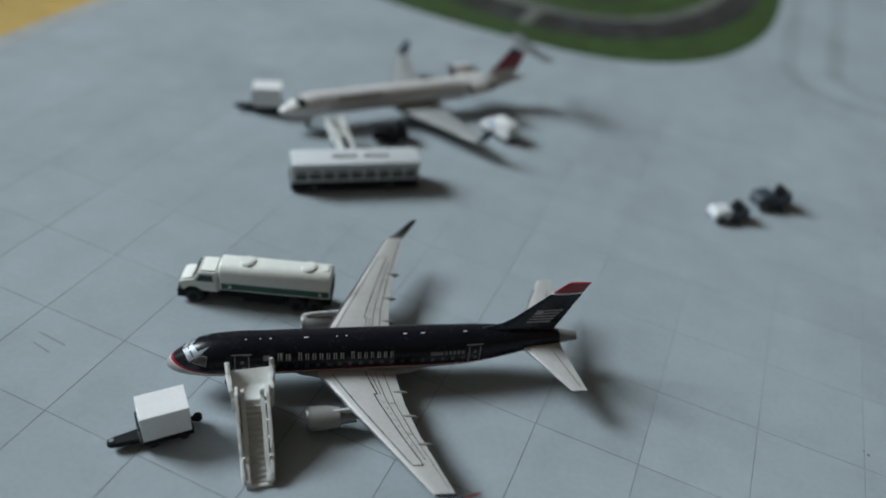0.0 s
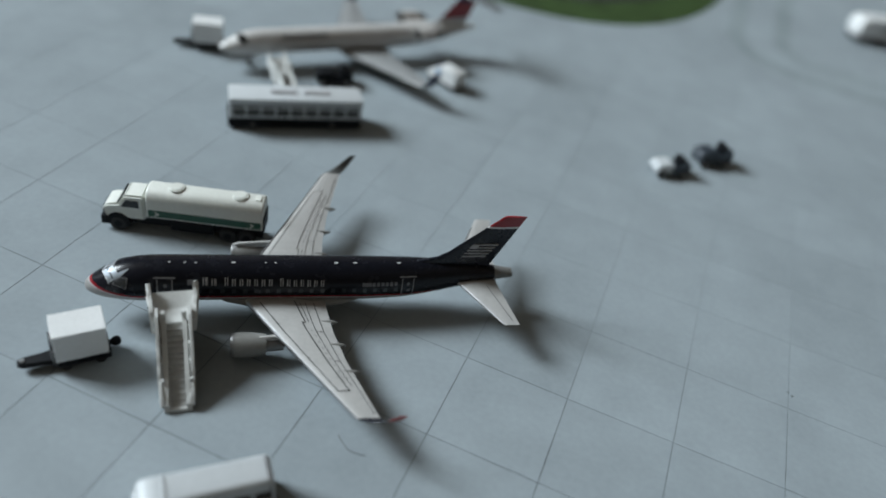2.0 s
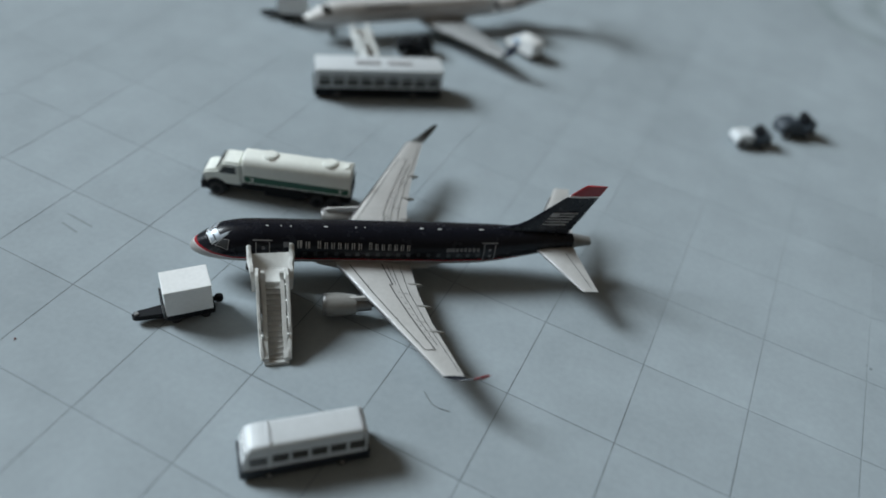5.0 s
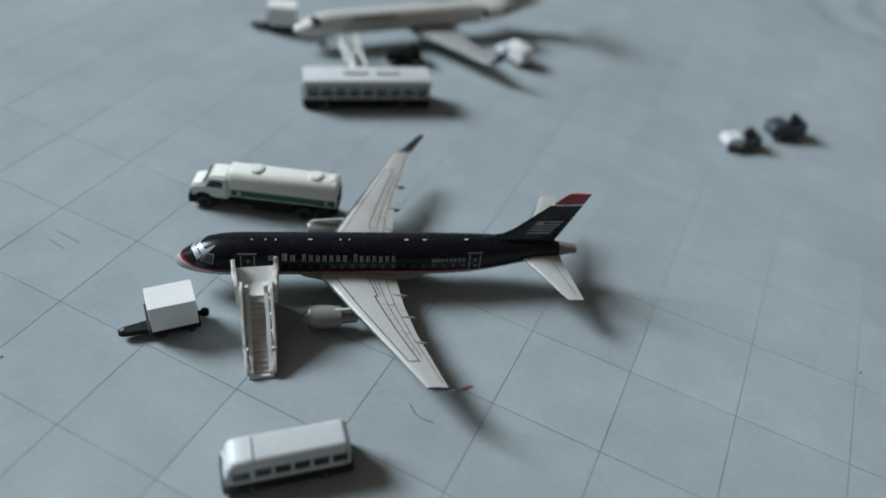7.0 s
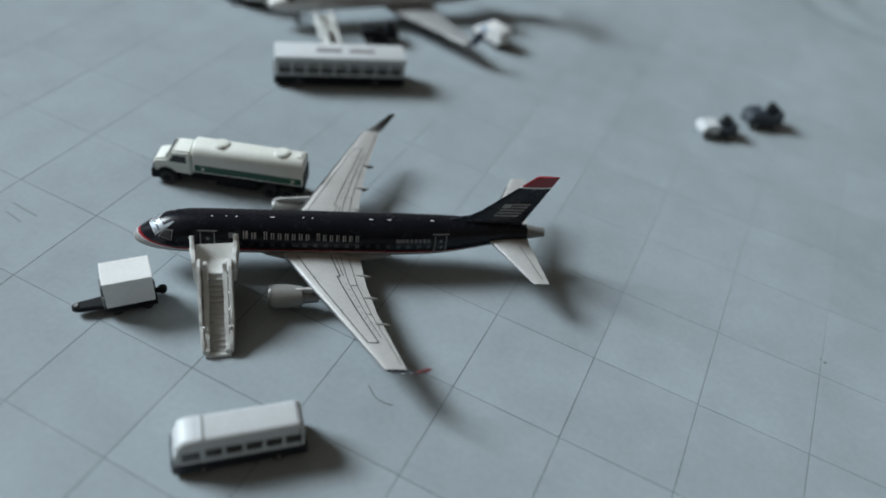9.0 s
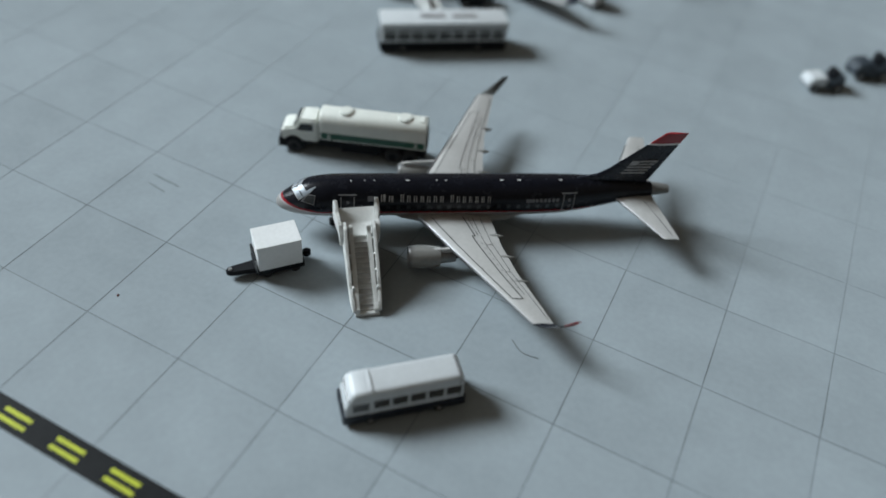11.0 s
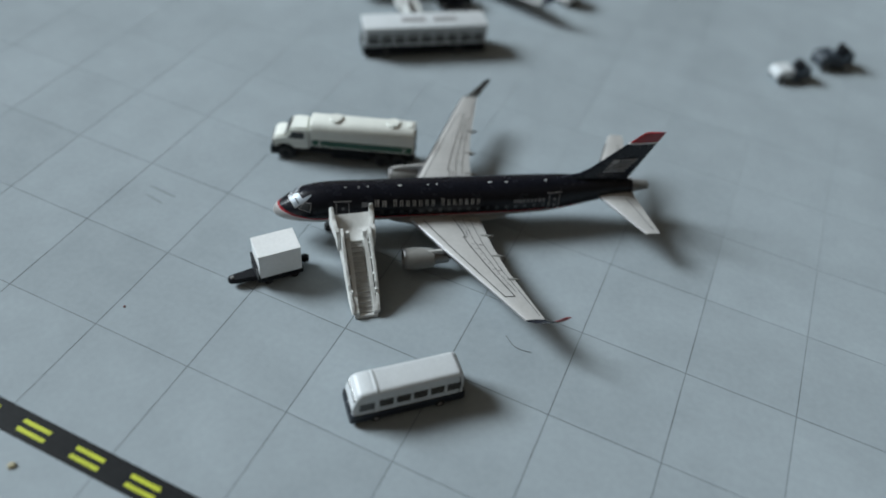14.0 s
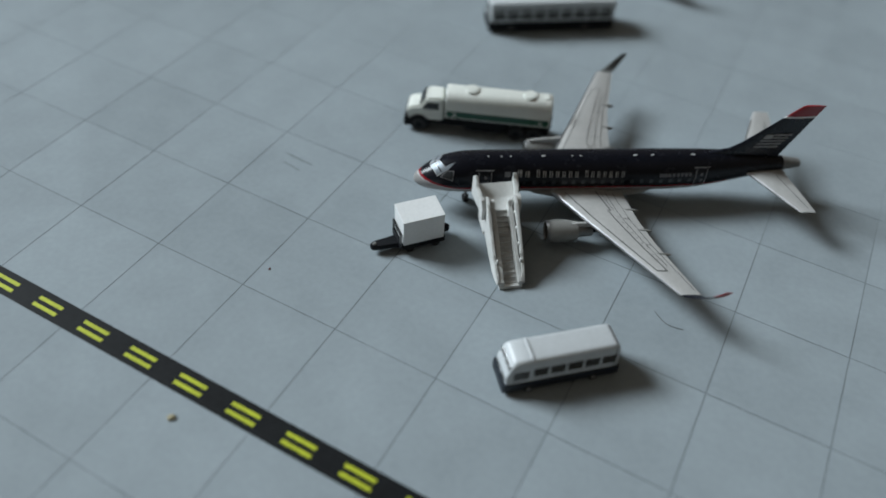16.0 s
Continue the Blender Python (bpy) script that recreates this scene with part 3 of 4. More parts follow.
    gear(t, 0.49, 0, 0.19, 0.036, 0.022, low=-0.024)

    # fin: rings by height
    def fin_ring(z, grow=0.0):
        le = lerp([(0.5, 2.70), (0.59, 2.90), (0.63, 3.08), (0.70, 3.19), (1.135, 3.651), (1.145, 3.672)], z) - grow
        te = lerp([(0.5, 3.62), (1.145, 3.885)], z) + grow
        th = lerp([(0.5, 0.028), (0.63, 0.026), (1.145, 0.012)], z) + grow * 0.5
        return [(le + (te - le) * f, h * th, z) for f, h in ((0, 0), (0.03, 0.5), (0.15, 0.9), (0.4, 1), (0.75, 0.6), (1, 0.12), (1, -0.12), (0.75, -0.6), (0.4, -1), (0.15, -0.9), (0.03, -0.5))]

    fin = part("fin", loft([fin_ring(z) for z in (0.5, 0.56, 0.59, 0.61, 0.63, 0.66, 0.7, 0.85, 1.005)]), NAVY_PLAIN, t, "navy fin", smooth=True)
    part("fin_band", loft([fin_ring(z, 0.001) for z in (1.005, 1.024)]), PALE, fin, "white line round the fin")
    part("fin_tip", loft([fin_ring(z) for z in (1.024, 1.08, 1.135, 1.145)]), RED, fin, "red fin tip", smooth=True)
    for side in (-1, 1):
        def bar(x0, x1, z0, z1):
            sl = 0.55
            pts = [(x0 + sl * (z0 - 0.7), z0), (x1 + sl * (z0 - 0.7), z0), (x1 + sl * (z1 - 0.7), z1), (x0 + sl * (z1 - 0.7), z1)]
            return prism(pts, side * 0.008, side * 0.0285)
        part("flag_canton", bar(3.345, 3.42, 0.765, 0.815), MARK, fin, "pale grey flag corner block")
        for k in range(5):
            part("flag_stripe", bar(3.43 if k < 2 else 3.345, 3.60 - 0.004 * k, 0.805 - 0.036 * k, 0.818 - 0.036 * k), MARK, fin)
    return t


e_jet()


def regional_jet():
    t = thing("model_airliner", 0.955, 6.36, 48.4, "white die-cast rear-engined regional jet with a red and blue tail", "model plane")
    hull = Hull(
        [(0, 0.315), (0.02, 0.345), (0.08, 0.385), (0.16, 0.42), (0.25, 0.475), (0.36, 0.515), (0.5, 0.53), (0.6, 0.532), (3.1, 0.532), (3.6, 0.52), (4.05, 0.47)],
        [(0, 0.285), (0.02, 0.265), (0.08, 0.235), (0.16, 0.21), (0.25, 0.195), (0.36, 0.185), (0.5, 0.18), (2.9, 0.18), (3.3, 0.23), (3.7, 0.33), (4.05, 0.42)],
        [(0, 0.015), (0.02, 0.05), (0.08, 0.095), (0.16, 0.13), (0.25, 0.152), (0.36, 0.167), (0.5, 0.174), (3.0, 0.174), (3.4, 0.14), (3.7, 0.09), (4.05, 0.025)], 4.05)
    fuselage = part("fuselage", hull.body(), JET_WHITE, t, "glossy white hull", smooth=True)
    for side in (1, -1):
        q = ((0.22, 8 * side), (0.32, 8 * side), (0.38, 62 * side), (0.27, 66 * side))
        part("cockpit_window", hull.patch(q, 0.003), DARK_GLASS, fuselage, "dark cockpit glazing")
        for k in range(17):
            x = 0.78 + 0.11 * k
            part("window", hull.rect(x, x + 0.035, 0.39, 0.43, 0.002, side, n=2), MARK, fuselage)
        part("cabin_door", hull.rect(0.56, 0.68, 0.25, 0.46, 0.002, side), PALE, fuselage)
        for k in range(8):
            part("name_block", hull.rect(0.86 + 0.085 * k, 0.925 + 0.085 * k, 0.445, 0.49, 0.003, side, n=2), MARK_DIM, fuselage, "dim grey name block")
        wing = Wing([(0.06, 1.70, 2.48, 0.2, 0.04), (0.42, 1.86, 2.46, 0.215, 0.032), (1.50, 2.42, 2.62, 0.29, 0.014)], side)
        w = part("wing", wing.mesh((0.7, 1.1)), JET_GREY, t, "grey wing with bare metal edge", smooth=True)
        part("slat", wing.edge(0.2, 1.49), DULL_METAL, w, "metal leading edge", smooth=True)
        part("panel_line", wing.line(((0.25, 0.7), (1.3, 0.68))), INK, w)
        rings = []
        for k in range(5):
            u = k / 4
            rings.append([(2.43 + 0.15 * u + (0.19 - 0.08 * u) * f, side * (1.50 + 0.05 * u - h * 0.01), 0.29 + 0.20 * u + 0.002 * h) for f, h in FOIL])
        part("winglet", loft(rings), BLUE, w, "dark blue winglet", smooth=True)
        nacelle(t, 2.86, 3.18, side * 0.32, 0.49, 0.105, 3.28, JET_WHITE)
        part("pylon", box(2.9, 3.25, min(side * 0.12, side * 0.24), max(side * 0.12, side * 0.24), 0.45, 0.50, bevel=0.012), JET_WHITE, t, "white engine pylon")
        stab = Wing([(0.0, 3.78, 4.12, 0.94, 0.018), (0.56, 4.02, 4.20, 0.93, 0.009)], side)
        part("tailplane", stab.mesh((0.3,)), TAIL_GREY, t, "grey tailplane on top of the fin", smooth=True)
        gear(t, 2.15, side * 0.28, 0.2)
    gear(t, 0.42, 0, 0.2, 0.036, 0.022)

    def fin_ring(z):
        le = lerp([(0.5, 3.15), (0.56, 3.38), (0.94, 3.72)], z)
        te = lerp([(0.5, 3.86), (0.98, 4.06)], z)
        return [(le + (te - le) * f, h * 0.024, z) for f, h in ((0, 0), (0.05, 0.6), (0.4, 1), (0.8, 0.6), (1, 0.1), (1, -0.1), (0.8, -0.6), (0.4, -1), (0.05, -0.6))]

    fin = part("fin", loft([fin_ring(z) for z in (0.5, 0.54, 0.56, 0.6)]), JET_WHITE, t, "white fin root", smooth=True)
    part("fin_middle", loft([fin_ring(z) for z in (0.6, 0.72, 0.86)]), RED, fin, "red middle of the fin", smooth=True)
    part("fin_top", loft([fin_ring(z) for z in (0.86, 0.90, 0.945)]), BLUE, fin, "dark blue fin top", smooth=True)
    return t


regional_jet()


# ---- ground vehicles ----
def roughen(bm, amount, scale, seed):
    """Uneven edges of a small plastic moulding."""
    long_edges = [e for e in bm.edges if e.calc_length() > 0.08]
    bmesh.ops.subdivide_edges(bm, edges=long_edges, cuts=6, use_grid_fill=True)
    for v in bm.verts:
        v.co += amount * noise.noise_vector(v.co * scale + Vector((seed * 3.7, 0, 0)))
        v.co.z = max(0.0, v.co.z)


def passenger_stairs(x, y, turn, label, zt=0.40, wide=1.0):
    """Foot towards -y; the platform meets the aircraft at y = 0."""
    t = thing("passenger_stairs", x, y, turn, label, "airstairs", "passenger stairs")
    t.matrix_world = t.matrix_world @ Matrix.Diagonal((wide, 1, 1, 1))
    y1, y2 = -0.29, -0.875
    part("platform", prism([(y1, zt - 0.03), (-0.15, zt - 0.025), (0.0, zt + 0.06), (0.0, zt + 0.10), (-0.13, zt + 0.02), (y1, zt)], -0.168, 0.168, axis="x", bevel=0.006), STAIR_WHITE, t, "white platform floor")
    n = 14
    for k in range(n):
        u = (k + 0.5) / n
        yy, zz = y1 + (y2 - y1) * u, zt + (0.055 - zt) * u
        part("step", box(-0.063, 0.063, yy - 0.027, yy + 0.024, zz - 0.07, zz - 0.022, bevel=0.005), TREAD, t)
    part("ramp", prism([(y1, zt - 0.02), (y2, 0.035), (y2 - 0.02, 0.0), (y2 + 0.1, 0.0), (y1, zt * 0.4)], -0.062, 0.062, axis="x"), TREAD, t, "sloping fill between the steps")
    part("foot_plate", box(-0.11, 0.11, y2 - 0.04, y2 + 0.01, 0.0, 0.035, bevel=0.006), STAIR_WHITE, t, "white foot plate")
    for s in (-1, 1):
        # inner wall beside the steps, with a tall post where it meets the platform
        a, b = sorted((s * 0.063, s * 0.104))
        wall = prism([(y1 + 0.035, zt + 0.125), (y1 - 0.005, zt + 0.13), (y1 - 0.03, zt + 0.075), (y2 + 0.02, 0.105), (y2 - 0.03, 0.075), (y2 - 0.035, 0.0), (y2 + 0.05, 0.0), (y1 - 0.05, zt * 0.35), (y1 + 0.035, zt * 0.3)], a, b, axis="x", bevel=0.006)
        roughen(wall, 0.005, 26, -s)
        part("stringer", wall, STAIR_WHITE, t, "white inner side wall")
        # outer wall: a solid raised handrail panel, its foot end stepped
        a, b = sorted((s * 0.115, s * 0.147))
        rail_bm = prism([(y1 + 0.05, zt + 0.15), (y1 - 0.04, zt + 0.135), (y2 + 0.18, 0.245), (y2 + 0.14, 0.195), (y2 + 0.02, 0.125), (y2 - 0.03, 0.07), (y2 - 0.02, 0.035), (y2 + 0.14, 0.045), (y1 - 0.05, zt * 0.42), (y1 + 0.05, zt * 0.42)], a, b, axis="x", bevel=0.007)
        roughen(rail_bm, 0.006, 22, s)
        for v in rail_bm.verts:  # the rail's foot bends in to the steps
            v.co.x -= s * 0.014 * max(0.0, min(1.0, (y2 + 0.17 - v.co.y) / 0.16))
        rail = part("handrail", rail_bm, STAIR_WHITE, t, "white outer handrail panel")
        for k in range(4):
            u = 0.12 + k * 0.22
            yy, zz = y1 + (y2 - y1) * u, zt + (0.055 - zt) * u
            part("post", box(*sorted((s * 0.102, s * 0.117)), yy - 0.012, yy + 0.012, max(zz - 0.06, 0.0), zz + 0.085, bevel=0.003), STAIR_WHITE, rail)
        # tall wing plate beside the platform, stepped down towards the stairs
        o0, o1 = (s * 0.172, s * 0.15)
        plate = [(0.02, zt - 0.03), (0.02, zt + 0.185), (-0.01, zt + 0.205), (-0.045, zt + 0.165), (-0.10, zt + 0.135), (-0.16, zt + 0.12), (-0.20, zt + 0.10), (-0.24, zt + 0.155), (-0.285, zt + 0.14), (-0.33, zt + 0.07), (-0.33, zt - 0.08), (-0.2, zt - 0.06)]
        rings = []
        for th in (0, 1):
            rings.append([((o0 + (o1 - o0) * min(1, -yy / 0.3 if yy < 0 else 0)) + s * (0.036 + 0.006 * math.sin(40 * yy)) * th, yy, zz) for yy, zz in plate])
        bm = loft(rings)
        bmesh.ops.recalc_face_normals(bm, faces=bm.faces)
        bmesh.ops.bevel(bm, geom=bm.edges[:], offset=0.006, segments=2, affect="EDGES")
        for v in bm.verts:  # lumpy moulding
            v.co += 0.012 * noise.noise_vector(v.co * 14 + Vector((x, s, 0)))
        part("wing_plate", bm, STAIR_WHITE, t, "white side wing of the platform")
    part("body", box(-0.14, 0.14, y1 + 0.01, -0.03, 0.085, zt - 0.03, bevel=0.006), STAIR_WHITE, t, "white box body under the platform")
    part("chassis", box(-0.10, 0.10, -0.62, -0.05, 0.045, 0.085, bevel=0.008), BLACK, t, "black chassis")
    for yy in (-0.14, -0.5):
        for s in (-1, 1):
            part("wheel", tube((s * 0.10 - 0.015, yy, 0.045), (s * 0.10 + 0.015, yy, 0.045), 0.045, n=16, bevel=0.006), TYRE, t, smooth=True)
    return t


def at_jet(x0, y0, turn, lx, ly):
    c, s = math.cos(radians(turn)), math.sin(radians(turn))
    return x0 + c * lx - s * ly, y0 + s * lx + c * ly


sx, sy = at_jet(2.793, 1.776, 33.6, 0.715, -0.30)
passenger_stairs(sx, sy, 33.6 + 4.5, "white plastic passenger stairs docked at the navy airliner's front door")
sx, sy = at_jet(0.955, 6.36, 48.4, 0.66, -0.50)
passenger_stairs(sx, sy, 48.4, "narrow white plastic stairs beside the white regional jet", zt=0.26, wide=0.6)


def cargo_dolly(x, y, turn, label):
    """Tow bar towards -x."""
    t = thing("cargo_dolly", x, y, turn, label, "baggage dolly", "cargo dollies")
    part("deck", box(-0.205, 0.215, -0.125, 0.125, 0.055, 0.13, bevel=0.012), BLACK, t, "black flat deck")
    bar = part("tow_bar", prism([(-0.20, -0.075), (-0.30, -0.06), (-0.42, -0.05), (-0.475, -0.036), (-0.495, 0.0), (-0.475, 0.036), (-0.42, 0.05), (-0.30, 0.06), (-0.20, 0.075)], 0.045, 0.10, axis="z", bevel=0.01), BLACK, t, "black tow bar")
    part("eye", tube((-0.45, 0, 0.09), (-0.45, 0, 0.112), 0.02, n=14, bevel=0.004), DULL_METAL, bar)
    frame_posts = part("end_frame", box(-0.235, -0.213, -0.12, 0.12, 0.07, 0.15, bevel=0.006), BLACK, t, "black upright end frame")
    for y in (-0.11, 0.11):
        part("upright", tube((-0.224, y, 0.10), (-0.224, y, 0.255), 0.011, n=10), DULL_METAL, frame_posts, smooth=True)
    part("crossbar", tube((-0.224, -0.11, 0.25), (-0.224, 0.11, 0.25), 0.011, n=10), BLACK, frame_posts, smooth=True)
    hitch = part("hitch", tube((0.27, 0.02, 0.06), (0.27, 0.02, 0.115), 0.04, n=16, bevel=0.008), BLACK, t, "black rear hitch", smooth=True)
    part("hitch_arm", box(0.2, 0.27, 0.0, 0.04, 0.07, 0.1), BLACK, hitch)
    for xx in (-0.13, 0.13):
        for s in (-1, 1):
            wheel(t, xx, s * 0.1, 0.04, 0.03, hub=TYRE)
    c = tagged(part("cargo_container", box(-0.207, 0.198, -0.138, 0.138, 0.128, 0.418, bevel=0.010), WHITE), "plain white box container on a black dolly", "container", "cargo containers")
    c.matrix_world = t.matrix_world.copy()
    part("lid", box(-0.210, 0.201, -0.141, 0.141, 0.404, 0.422, bevel=0.006), WHITE, c, "white flat lid")
    return t


cargo_dolly(3.094, 1.30, 49, "black plastic dolly with tow bar beside the navy airliner's nose")
cargo_dolly(0.50, 6.76, 31, "black plastic dolly with tow bar by the white jet's nose")


def rounded(w0, w1, z0, z1, r, n=6):
    """Half outline of a body with a rounded roof edge: (y, z) from bottom right round to bottom left."""
    pts = [(w0, z0)]
    for k in range(n + 1):
        a = math.pi / 2 * k / n
        pts.append((w1 - r + r * math.cos(a), z1 - r + r * math.sin(a)))
    return pts + [(-y, z) for y, z in reversed(pts)]


def minibus():
    t = thing("airport_bus", 4.824, 0.577, 42.4, "small white bus with dark windows and dark slate skirt", "bus")
    t.matrix_world = t.matrix_world @ Matrix.Diagonal((0.968, 1, 1, 1))
    rings = []
    for x, s, zt, r in ((-0.505, 0.93, 0.215, 0.03), (-0.497, 0.97, 0.245, 0.035), (-0.47, 1, 0.325, 0.04), (-0.448, 1, 0.362, 0.04), (-0.415, 1, 0.381, 0.04), (-0.30, 1, 0.384, 0.04), (-0.27, 1, 0.380, 0.04), (0.43, 1, 0.385, 0.04), (0.462, 0.99, 0.378, 0.04), (0.488, 0.975, 0.345, 0.04)):
        rings.append([(x, y, z) for y, z in rounded(0.142 * s, 0.128 * s, 0.115, zt, r)])
    body = part("body", loft(rings), BUS_WHITE, t, "white shell with rounded roof", smooth=True)
    rim = loft([[(x, y * k, 0.12 + (z - 0.12) * k) for y, z in rounded(0.142, 0.128, 0.12, 0.385, 0.05)] for x, k in ((-0.298, 1.0), (-0.292, 1.022), (-0.276, 1.022), (-0.268, 1.0))])
    part("roof_rib", rim, BUS_WHITE, body, "raised white rib over the cab", smooth=True)
    part("rear_rim", loft([[(x, y * 1.008, 0.12 + (z - 0.12) * 1.008) for y, z in rounded(0.142, 0.128, 0.12, 0.380, 0.05)] for x in (0.448, 0.458)]), MARK_DIM, body, "dark seam round the tail", smooth=True)
    skirt = []
    for x, s in ((-0.53, 0.86), (-0.52, 0.97), (-0.47, 1.0), (0.49, 1.0), (0.508, 0.97)):
        skirt.append([(x, y * s, z) for y, z in ((0.146, 0.03), (0.153, 0.05), (0.152, 0.128), (-0.152, 0.128), (-0.153, 0.05), (-0.146, 0.03))])
    part("skirt", loft(skirt), BUS_SLATE, t, "dark slate skirt and bumpers")
    part("windscreen", prism([(-0.511, 0.150), (-0.500, 0.150), (-0.462, 0.330), (-0.476, 0.322)], -0.112, 0.112, bevel=0.004), GLASS, body, "grey windscreen")
    part("windscreen_bar", prism([(-0.514, 0.150), (-0.505, 0.150), (-0.468, 0.328), (-0.480, 0.322)], -0.005, 0.005), BUS_WHITE, body, "white bar in the windscreen")
    for s in (-1, 1):
        for k in range(6):
            x0 = -0.445 + 0.152 * k + (0.03 if k else 0)
            x1 = x0 + (0.125 if k else 0.142)
            lift = 0.0 if k else -0.012
            win = prism([(x0 - 0.008, 0.182 + lift), (x1 - 0.004, 0.182 + lift), (x1 - 0.004, 0.276 + lift), (x0 - 0.008 + (0.012 if k == 0 else 0), 0.276 + lift)], min(s * 0.125, s * 0.1385), max(s * 0.125, s * 0.1385), bevel=0.003)
            part("window", win, GLASS, body)
        for x in (-0.3, 0.28):
            wheel(t, x, s * 0.138, 0.045, 0.036)
        part("headlight", box(-0.527, -0.512, *sorted((s * 0.085, s * 0.125)), 0.07, 0.105, bevel=0.004), HUB, t, "small pale headlight")
    return t


minibus()


def apron_bus():
    t = thing("apron_bus", 2.55, 5.715, 36.0, "wide white apron bus with a row of dark windows", "bus")
    t.matrix_world = t.matrix_world @ Matrix.Diagonal((1, 1, 1.09, 1))
    L2, W2 = 0.83, 0.185
    body = part("body", box(-L2, L2, -W2, W2, 0.12, 0.335, bevel=0.02), BUS_WHITE, t, "white shell", smooth=True)
    roof = part("roof", box(-L2 - 0.005, L2 + 0.005, -W2 - 0.008, W2 + 0.008, 0.325, 0.392, bevel=0.022), BUS_WHITE, t, "flat white roof with soft edges", smooth=True)
    part("skirt", box(-L2 - 0.02, L2 - 0.005, -W2 - 0.004, W2 + 0.004, 0.025, 0.15, bevel=0.015), BLACK, t, "black skirt and bumpers")
    for x0, x1 in ((-0.32, 0.0), (0.1, 0.42)):
        part("roof_hatch", box(x0, x1, -0.035, 0.05, 0.388, 0.408, bevel=0.006), MARK, roof, "grey roof hatch")
    part("windscreen", box(-L2 - 0.004, -L2 + 0.02, -0.15, 0.15, 0.19, 0.31, bevel=0.004), GLASS, body)
    for s in (-1, 1):
        for k in range(9):
            x0 = -0.795 + 0.178 * k
            win = part("window", box(x0, x0 + 0.158, *sorted((s * (W2 - 0.02), s * (W2 + 0.001))), 0.172, 0.268, bevel=0.004), APRON_GLASS, body)
            part("top_light", box(x0, x0 + 0.158, *sorted((s * (W2 - 0.02), s * (W2 + 0.001))), 0.284, 0.316, bevel=0.004), APRON_GLASS, win, "narrow upper pane")
        for x in (-0.55, 0.45):
            wheel(t, x, s * (W2 - 0.01), 0.055, 0.036, hub=DULL_METAL)
    return t


apron_bus()


def fuel_truck():
    t = thing("fuel_truck", 2.972, 3.245, 22.3, "cream tanker truck with a green stripe and black wheels", "truck")
    tank = [(-0.58, 0.95), (-0.572, 0.985), (-0.56, 1), (0.555, 1), (0.568, 0.985), (0.575, 0.95)]
    body = part("tank", loft([[(x, y * s, 0.30 + (z - 0.30) * s) for y, z in rounded(0.138, 0.142, 0.215, 0.52, 0.105)] for x, s in tank]), CREAM, t, "cream plastic tank", smooth=True)
    for x in (-0.30, 0.33):
        lid = part("hatch", tube((x, 0.0, 0.51), (x, 0.0, 0.535), 0.085, 0.08, n=28, bevel=0.006), CREAM, body, "round cream hatch lid", smooth=True)
        part("hatch_ring", tube((x, 0.0, 0.533), (x, 0.0, 0.541), 0.06, n=24, bevel=0.003), CREAM, lid, smooth=True)
    part("rear_fitting", box(0.49, 0.54, -0.05, 0.05, 0.515, 0.53, bevel=0.004), CREAM, body)
    part("rear_panel", box(0.572, 0.587, -0.125, 0.125, 0.17, 0.36, bevel=0.004), BLACK, body)
    for s in (-1, 1):
        part("stripe", box(-0.56, 0.555, *sorted((s * 0.13, s * 0.1435)), 0.228, 0.308), GREEN, body, "dark green stripe")
        part("stripe_edge", box(-0.56, 0.555, *sorted((s * 0.13, s * 0.1445)), 0.219, 0.229), CREAM, body)
        for x in (-0.50, 0.44):
            part("chevron", prism([(x, 0.245), (x + 0.03, 0.268), (x, 0.291), (x + 0.018, 0.291), (x + 0.048, 0.268), (x + 0.018, 0.245)], *sorted((s * 0.139, s * 0.1455))), CREAM, body, "pale chevron")
    cab_out = [(-0.985, 0.15), (-1.005, 0.20), (-1.0, 0.285), (-0.965, 0.312), (-0.86, 0.328), (-0.80, 0.425), (-0.775, 0.44), (-0.60, 0.445), (-0.595, 0.15)]
    cab = part("cab", prism(cab_out, -0.13, 0.13, bevel=0.02), CREAM, t, "cream bonneted cab", smooth=True)
    part("windscreen", prism([(-0.874, 0.332), (-0.862, 0.324), (-0.803, 0.415), (-0.817, 0.422)], -0.108, 0.108), DARK_GLASS, cab, "black windscreen")
    part("grille", box(-1.012, -0.99, -0.085, 0.085, 0.19, 0.26, bevel=0.004), BLACK, cab, "black front grille")
    for s in (-1, 1):
        part("side_window", prism([(-0.825, 0.30), (-0.65, 0.30), (-0.65, 0.385), (-0.775, 0.385)], *sorted((s * 0.12, s * 0.1325))), DARK_GLASS, cab, "black side window")
        part("wheel_arch", prism([(-0.99 + 0.125 * (1 - math.cos(a)), 0.07 + 0.15 * math.sin(a)) for a in (math.pi * k / 12 for k in range(13))], *sorted((s * 0.10, s * 0.138))), BLACK, cab, "black wheel arch")
        part("headlight", box(-1.016, -0.995, *sorted((s * 0.088, s * 0.118)), 0.205, 0.24, bevel=0.004), HUB, cab, "small grey headlight")
        wheel(t, -0.865, s * 0.118, 0.088, 0.05, hub=BLACK)
        for x in (0.22, 0.41):
            wheel(t, x, s * 0.116, 0.088, 0.05, hub=BLACK)
        part("side_tank", box(-0.35, 0.08, *sorted((s * 0.085, s * 0.128)), 0.07, 0.19, bevel=0.01), BLACK, t)
    part("bumper", box(-1.035, -0.975, -0.135, 0.135, 0.06, 0.165, bevel=0.014), BLACK, t, "black front bumper")
    part("chassis", box(-0.98, 0.57, -0.085, 0.085, 0.08, 0.225, bevel=0.008), BLACK, t, "black chassis")
    return t


fuel_truck()


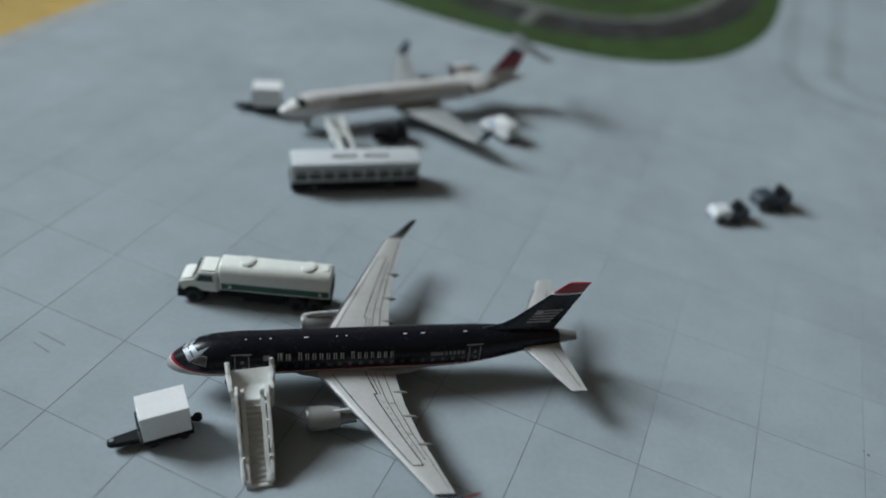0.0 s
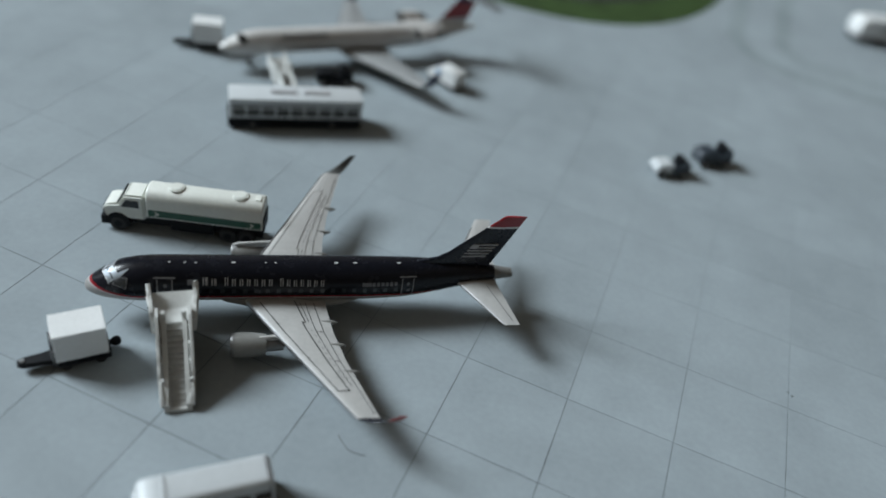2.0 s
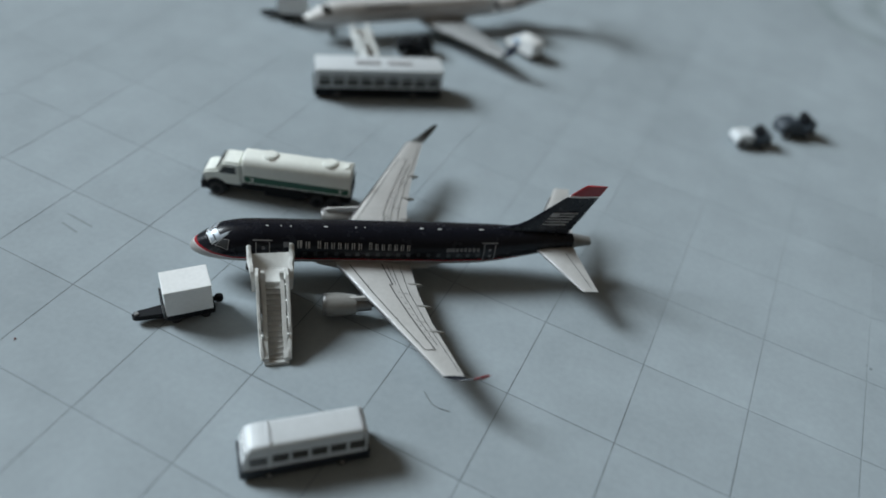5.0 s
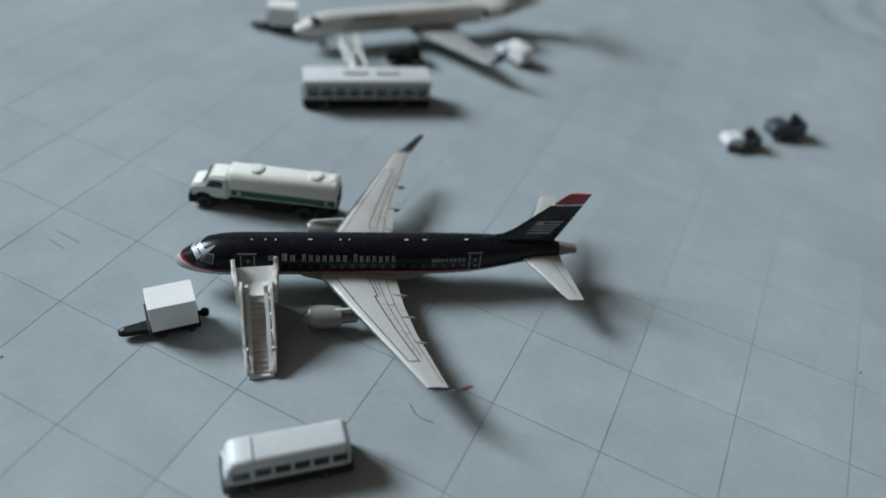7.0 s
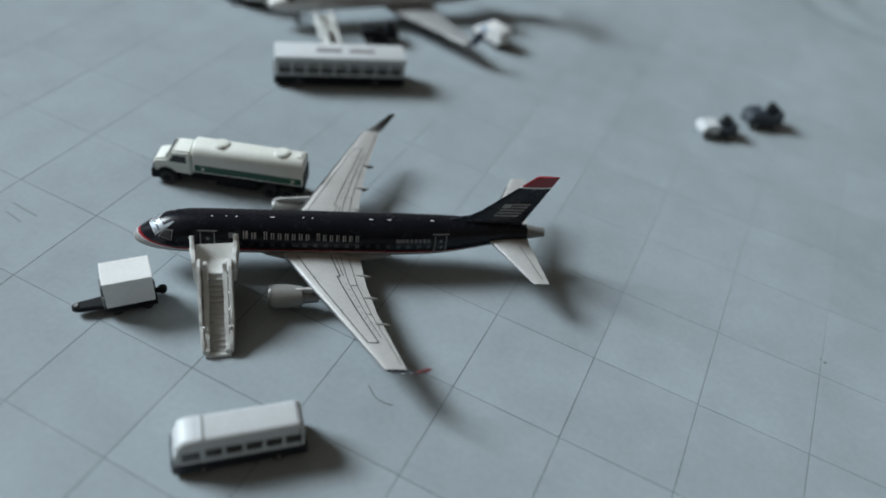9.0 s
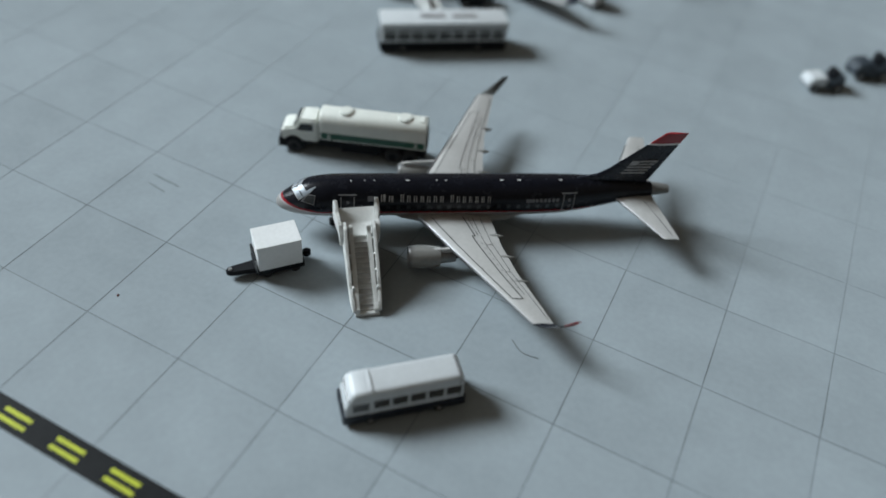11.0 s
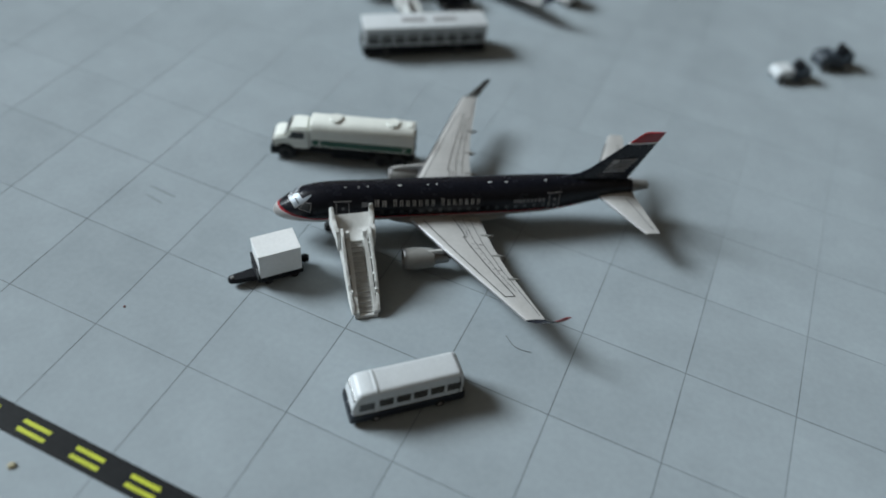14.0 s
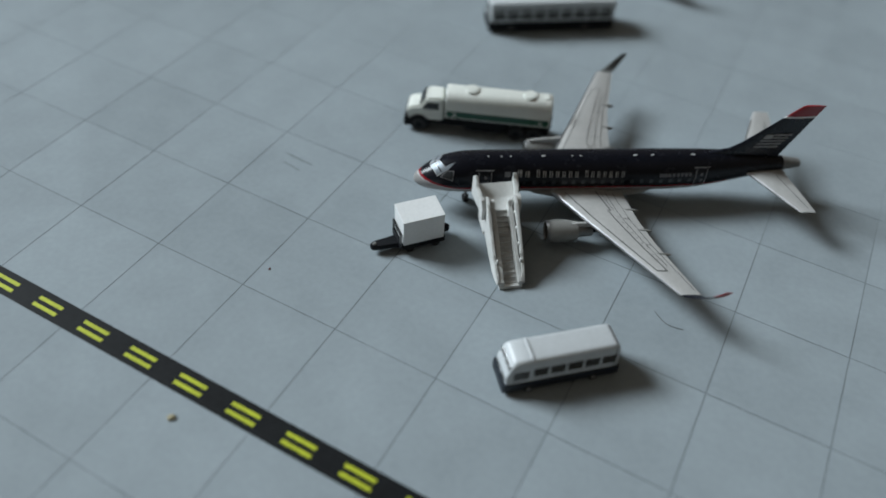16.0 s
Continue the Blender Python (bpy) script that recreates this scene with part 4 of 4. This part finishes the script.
def tractor(x, y, turn, hood, label, rear=BLACK):
    """A baggage tractor: low bonnet towards -x, open seat well and upright back at +x."""
    t = thing("baggage_tractor", x, y, turn, label, "tractor", "baggage tractors")
    part("bonnet", prism([(-0.26, 0.06), (-0.27, 0.15), (-0.24, 0.19), (-0.03, 0.205), (0.0, 0.18), (0.0, 0.06)], -0.12, 0.12, bevel=0.02), hood, t, smooth=True)
    part("body", prism([(-0.02, 0.05), (-0.02, 0.15), (0.1, 0.14), (0.13, 0.235), (0.2, 0.24), (0.25, 0.18), (0.26, 0.05)], -0.125, 0.125, bevel=0.012), rear, t, smooth=True)
    part("seat", box(0.08, 0.15, -0.08, 0.08, 0.14, 0.27, bevel=0.015), BLACK, t)
    part("steering_wheel", tube((0.0, -0.03, 0.235), (0.012, -0.03, 0.245), 0.035, n=14), BLACK, t)
    for xx in (-0.17, 0.16):
        for s in (-1, 1):
            wheel(t, xx, s * 0.115, 0.06, 0.045)
    return t


tractor(7.25, 7.68, 36, BUS_WHITE, "small white and black baggage tractor standing alone on the apron", SLATE)
dark = tractor(7.76, 8.36, 36, SLATE, "dark slate baggage tractor behind a white one", SLATE)
dark.matrix_world = dark.matrix_world @ Matrix.Diagonal((1, 1.1, 1.2, 1))
tractor(2.42, 7.0, 36, BLACK, "black baggage tractor by the white jet's stairs")


def van(x, y, turn, k, label, name="service_van", hood=None, tall=1.0):
    t = thing(name, x, y, turn, label, "van", "service vans")
    t.matrix_world = t.matrix_world @ Matrix.Diagonal((1, tall, tall, 1))
    out = [(-0.275, 0.06), (-0.285, 0.2), (-0.265, 0.268), (-0.22, 0.285), (0.25, 0.285), (0.28, 0.26), (0.28, 0.06)] if tall > 1 else [(-0.27, 0.06), (-0.28, 0.13), (-0.25, 0.165), (-0.16, 0.185), (-0.1, 0.27), (-0.06, 0.285), (0.25, 0.285), (0.28, 0.26), (0.28, 0.06)]
    body = part("body", prism([(a * k, b) for a, b in out], -0.13, 0.13, bevel=0.02), WHITE, t, "white shell", smooth=True)
    if tall == 1:
        part("windscreen", prism([(-0.166 * k, 0.188), (-0.156 * k, 0.182), (-0.101 * k, 0.258), (-0.112 * k, 0.264)], -0.1, 0.1), hood or DARK_GLASS, body)
    for s in (-1, 1):
        part("side_window", prism([(-0.13 * k, 0.185), (0.0, 0.185), (0.0, 0.25), (-0.09 * k, 0.25)], *sorted((s * 0.12, s * 0.133))), hood or DARK_GLASS, body)
        for xx in (-0.17 * k, 0.18 * k):
            wheel(t, xx, s * 0.118, 0.05, 0.035)
    part("chassis", box(-0.275 * k, 0.275 * k, -0.125, 0.125, 0.035, 0.09, bevel=0.01), BLACK, t, "black underside")
    return t


van(3.74, 8.06, -19, 1.0, "small white van with pale blue windows by the white jet's wing", hood=PALE_BLUE)
van(10.70, 16.25, 28, 2.9, "long white van with a black underside far across the apron", tall=1.8)


# ---- small marks and litter on the mat ----
def squiggle(name, pts, r, material, label, category):
    cu = bpy.data.curves.new(name, "CURVE")
    cu.dimensions, cu.bevel_depth, cu.bevel_resolution = "3D", r * SQ, 1
    sp = cu.splines.new("NURBS")
    sp.points.add(len(pts) - 1)
    for p, (x, y) in zip(sp.points, pts):
        p.co = (x * SQ, y * SQ, r * SQ, 1)
    sp.use_endpoint_u, sp.order_u = True, 3
    cu.materials.append(material)
    return tagged(new(name, cu), label, category)


squiggle("hair", ((5.362, 1.625), (5.42, 1.575), (5.52, 1.52), (5.64, 1.553)), 0.0032, HAIR, "short dark curved hair on the mat", "hair")
part("scuff_print", ribbon(((1.22, 1.70, 0.0), (1.56, 1.68, 0.0)), 0.022), SCUFF, ground, "dark scuff")
part("scuff_print", ribbon(((1.28, 1.57, 0.0), (1.50, 1.54, 0.0)), 0.018), SCUFF, ground)
for x, y, r, m, name, lab in ((2.40, -1.36, 0.03, CRUMB, "crumb", "small tan crumb on the mat"), (2.09, 0.27, 0.012, RUST, "speck", "tiny dark red speck on the mat"), (9.03, 4.20, 0.014, SCUFF, "speck", "tiny dark speck on the mat"), (8.99, 4.23, 0.009, SCUFF, "speck", "tiny dark speck on the mat")):
    bm = bmesh.new()
    bmesh.ops.create_icosphere(bm, subdivisions=2, radius=r)
    for v in bm.verts:
        v.co += Vector((x, y, 0)) + v.co * 0.5 * noise.noise(v.co * 80 + Vector((x, y, 0)))
        v.co.z = max(0.0, v.co.z * 0.6 + r * 0.3)
    tagged(part(name, bm, m), lab, "litter")

# ---- apron slabs, one by one ----
first = None
for i in range(-4, 11):
    for j in range(-4, 15):
        if first is None:
            first = part("slab", box(GAP, 1 - GAP, GAP, 1 - GAP, -0.005, 0.0), CONCRETE, ground)
            slab = first
        else:
            slab = new("slab", first.data)
            slab.parent = ground
        slab.matrix_basis = Matrix.Translation((i * SQ, j * SQ, 0))
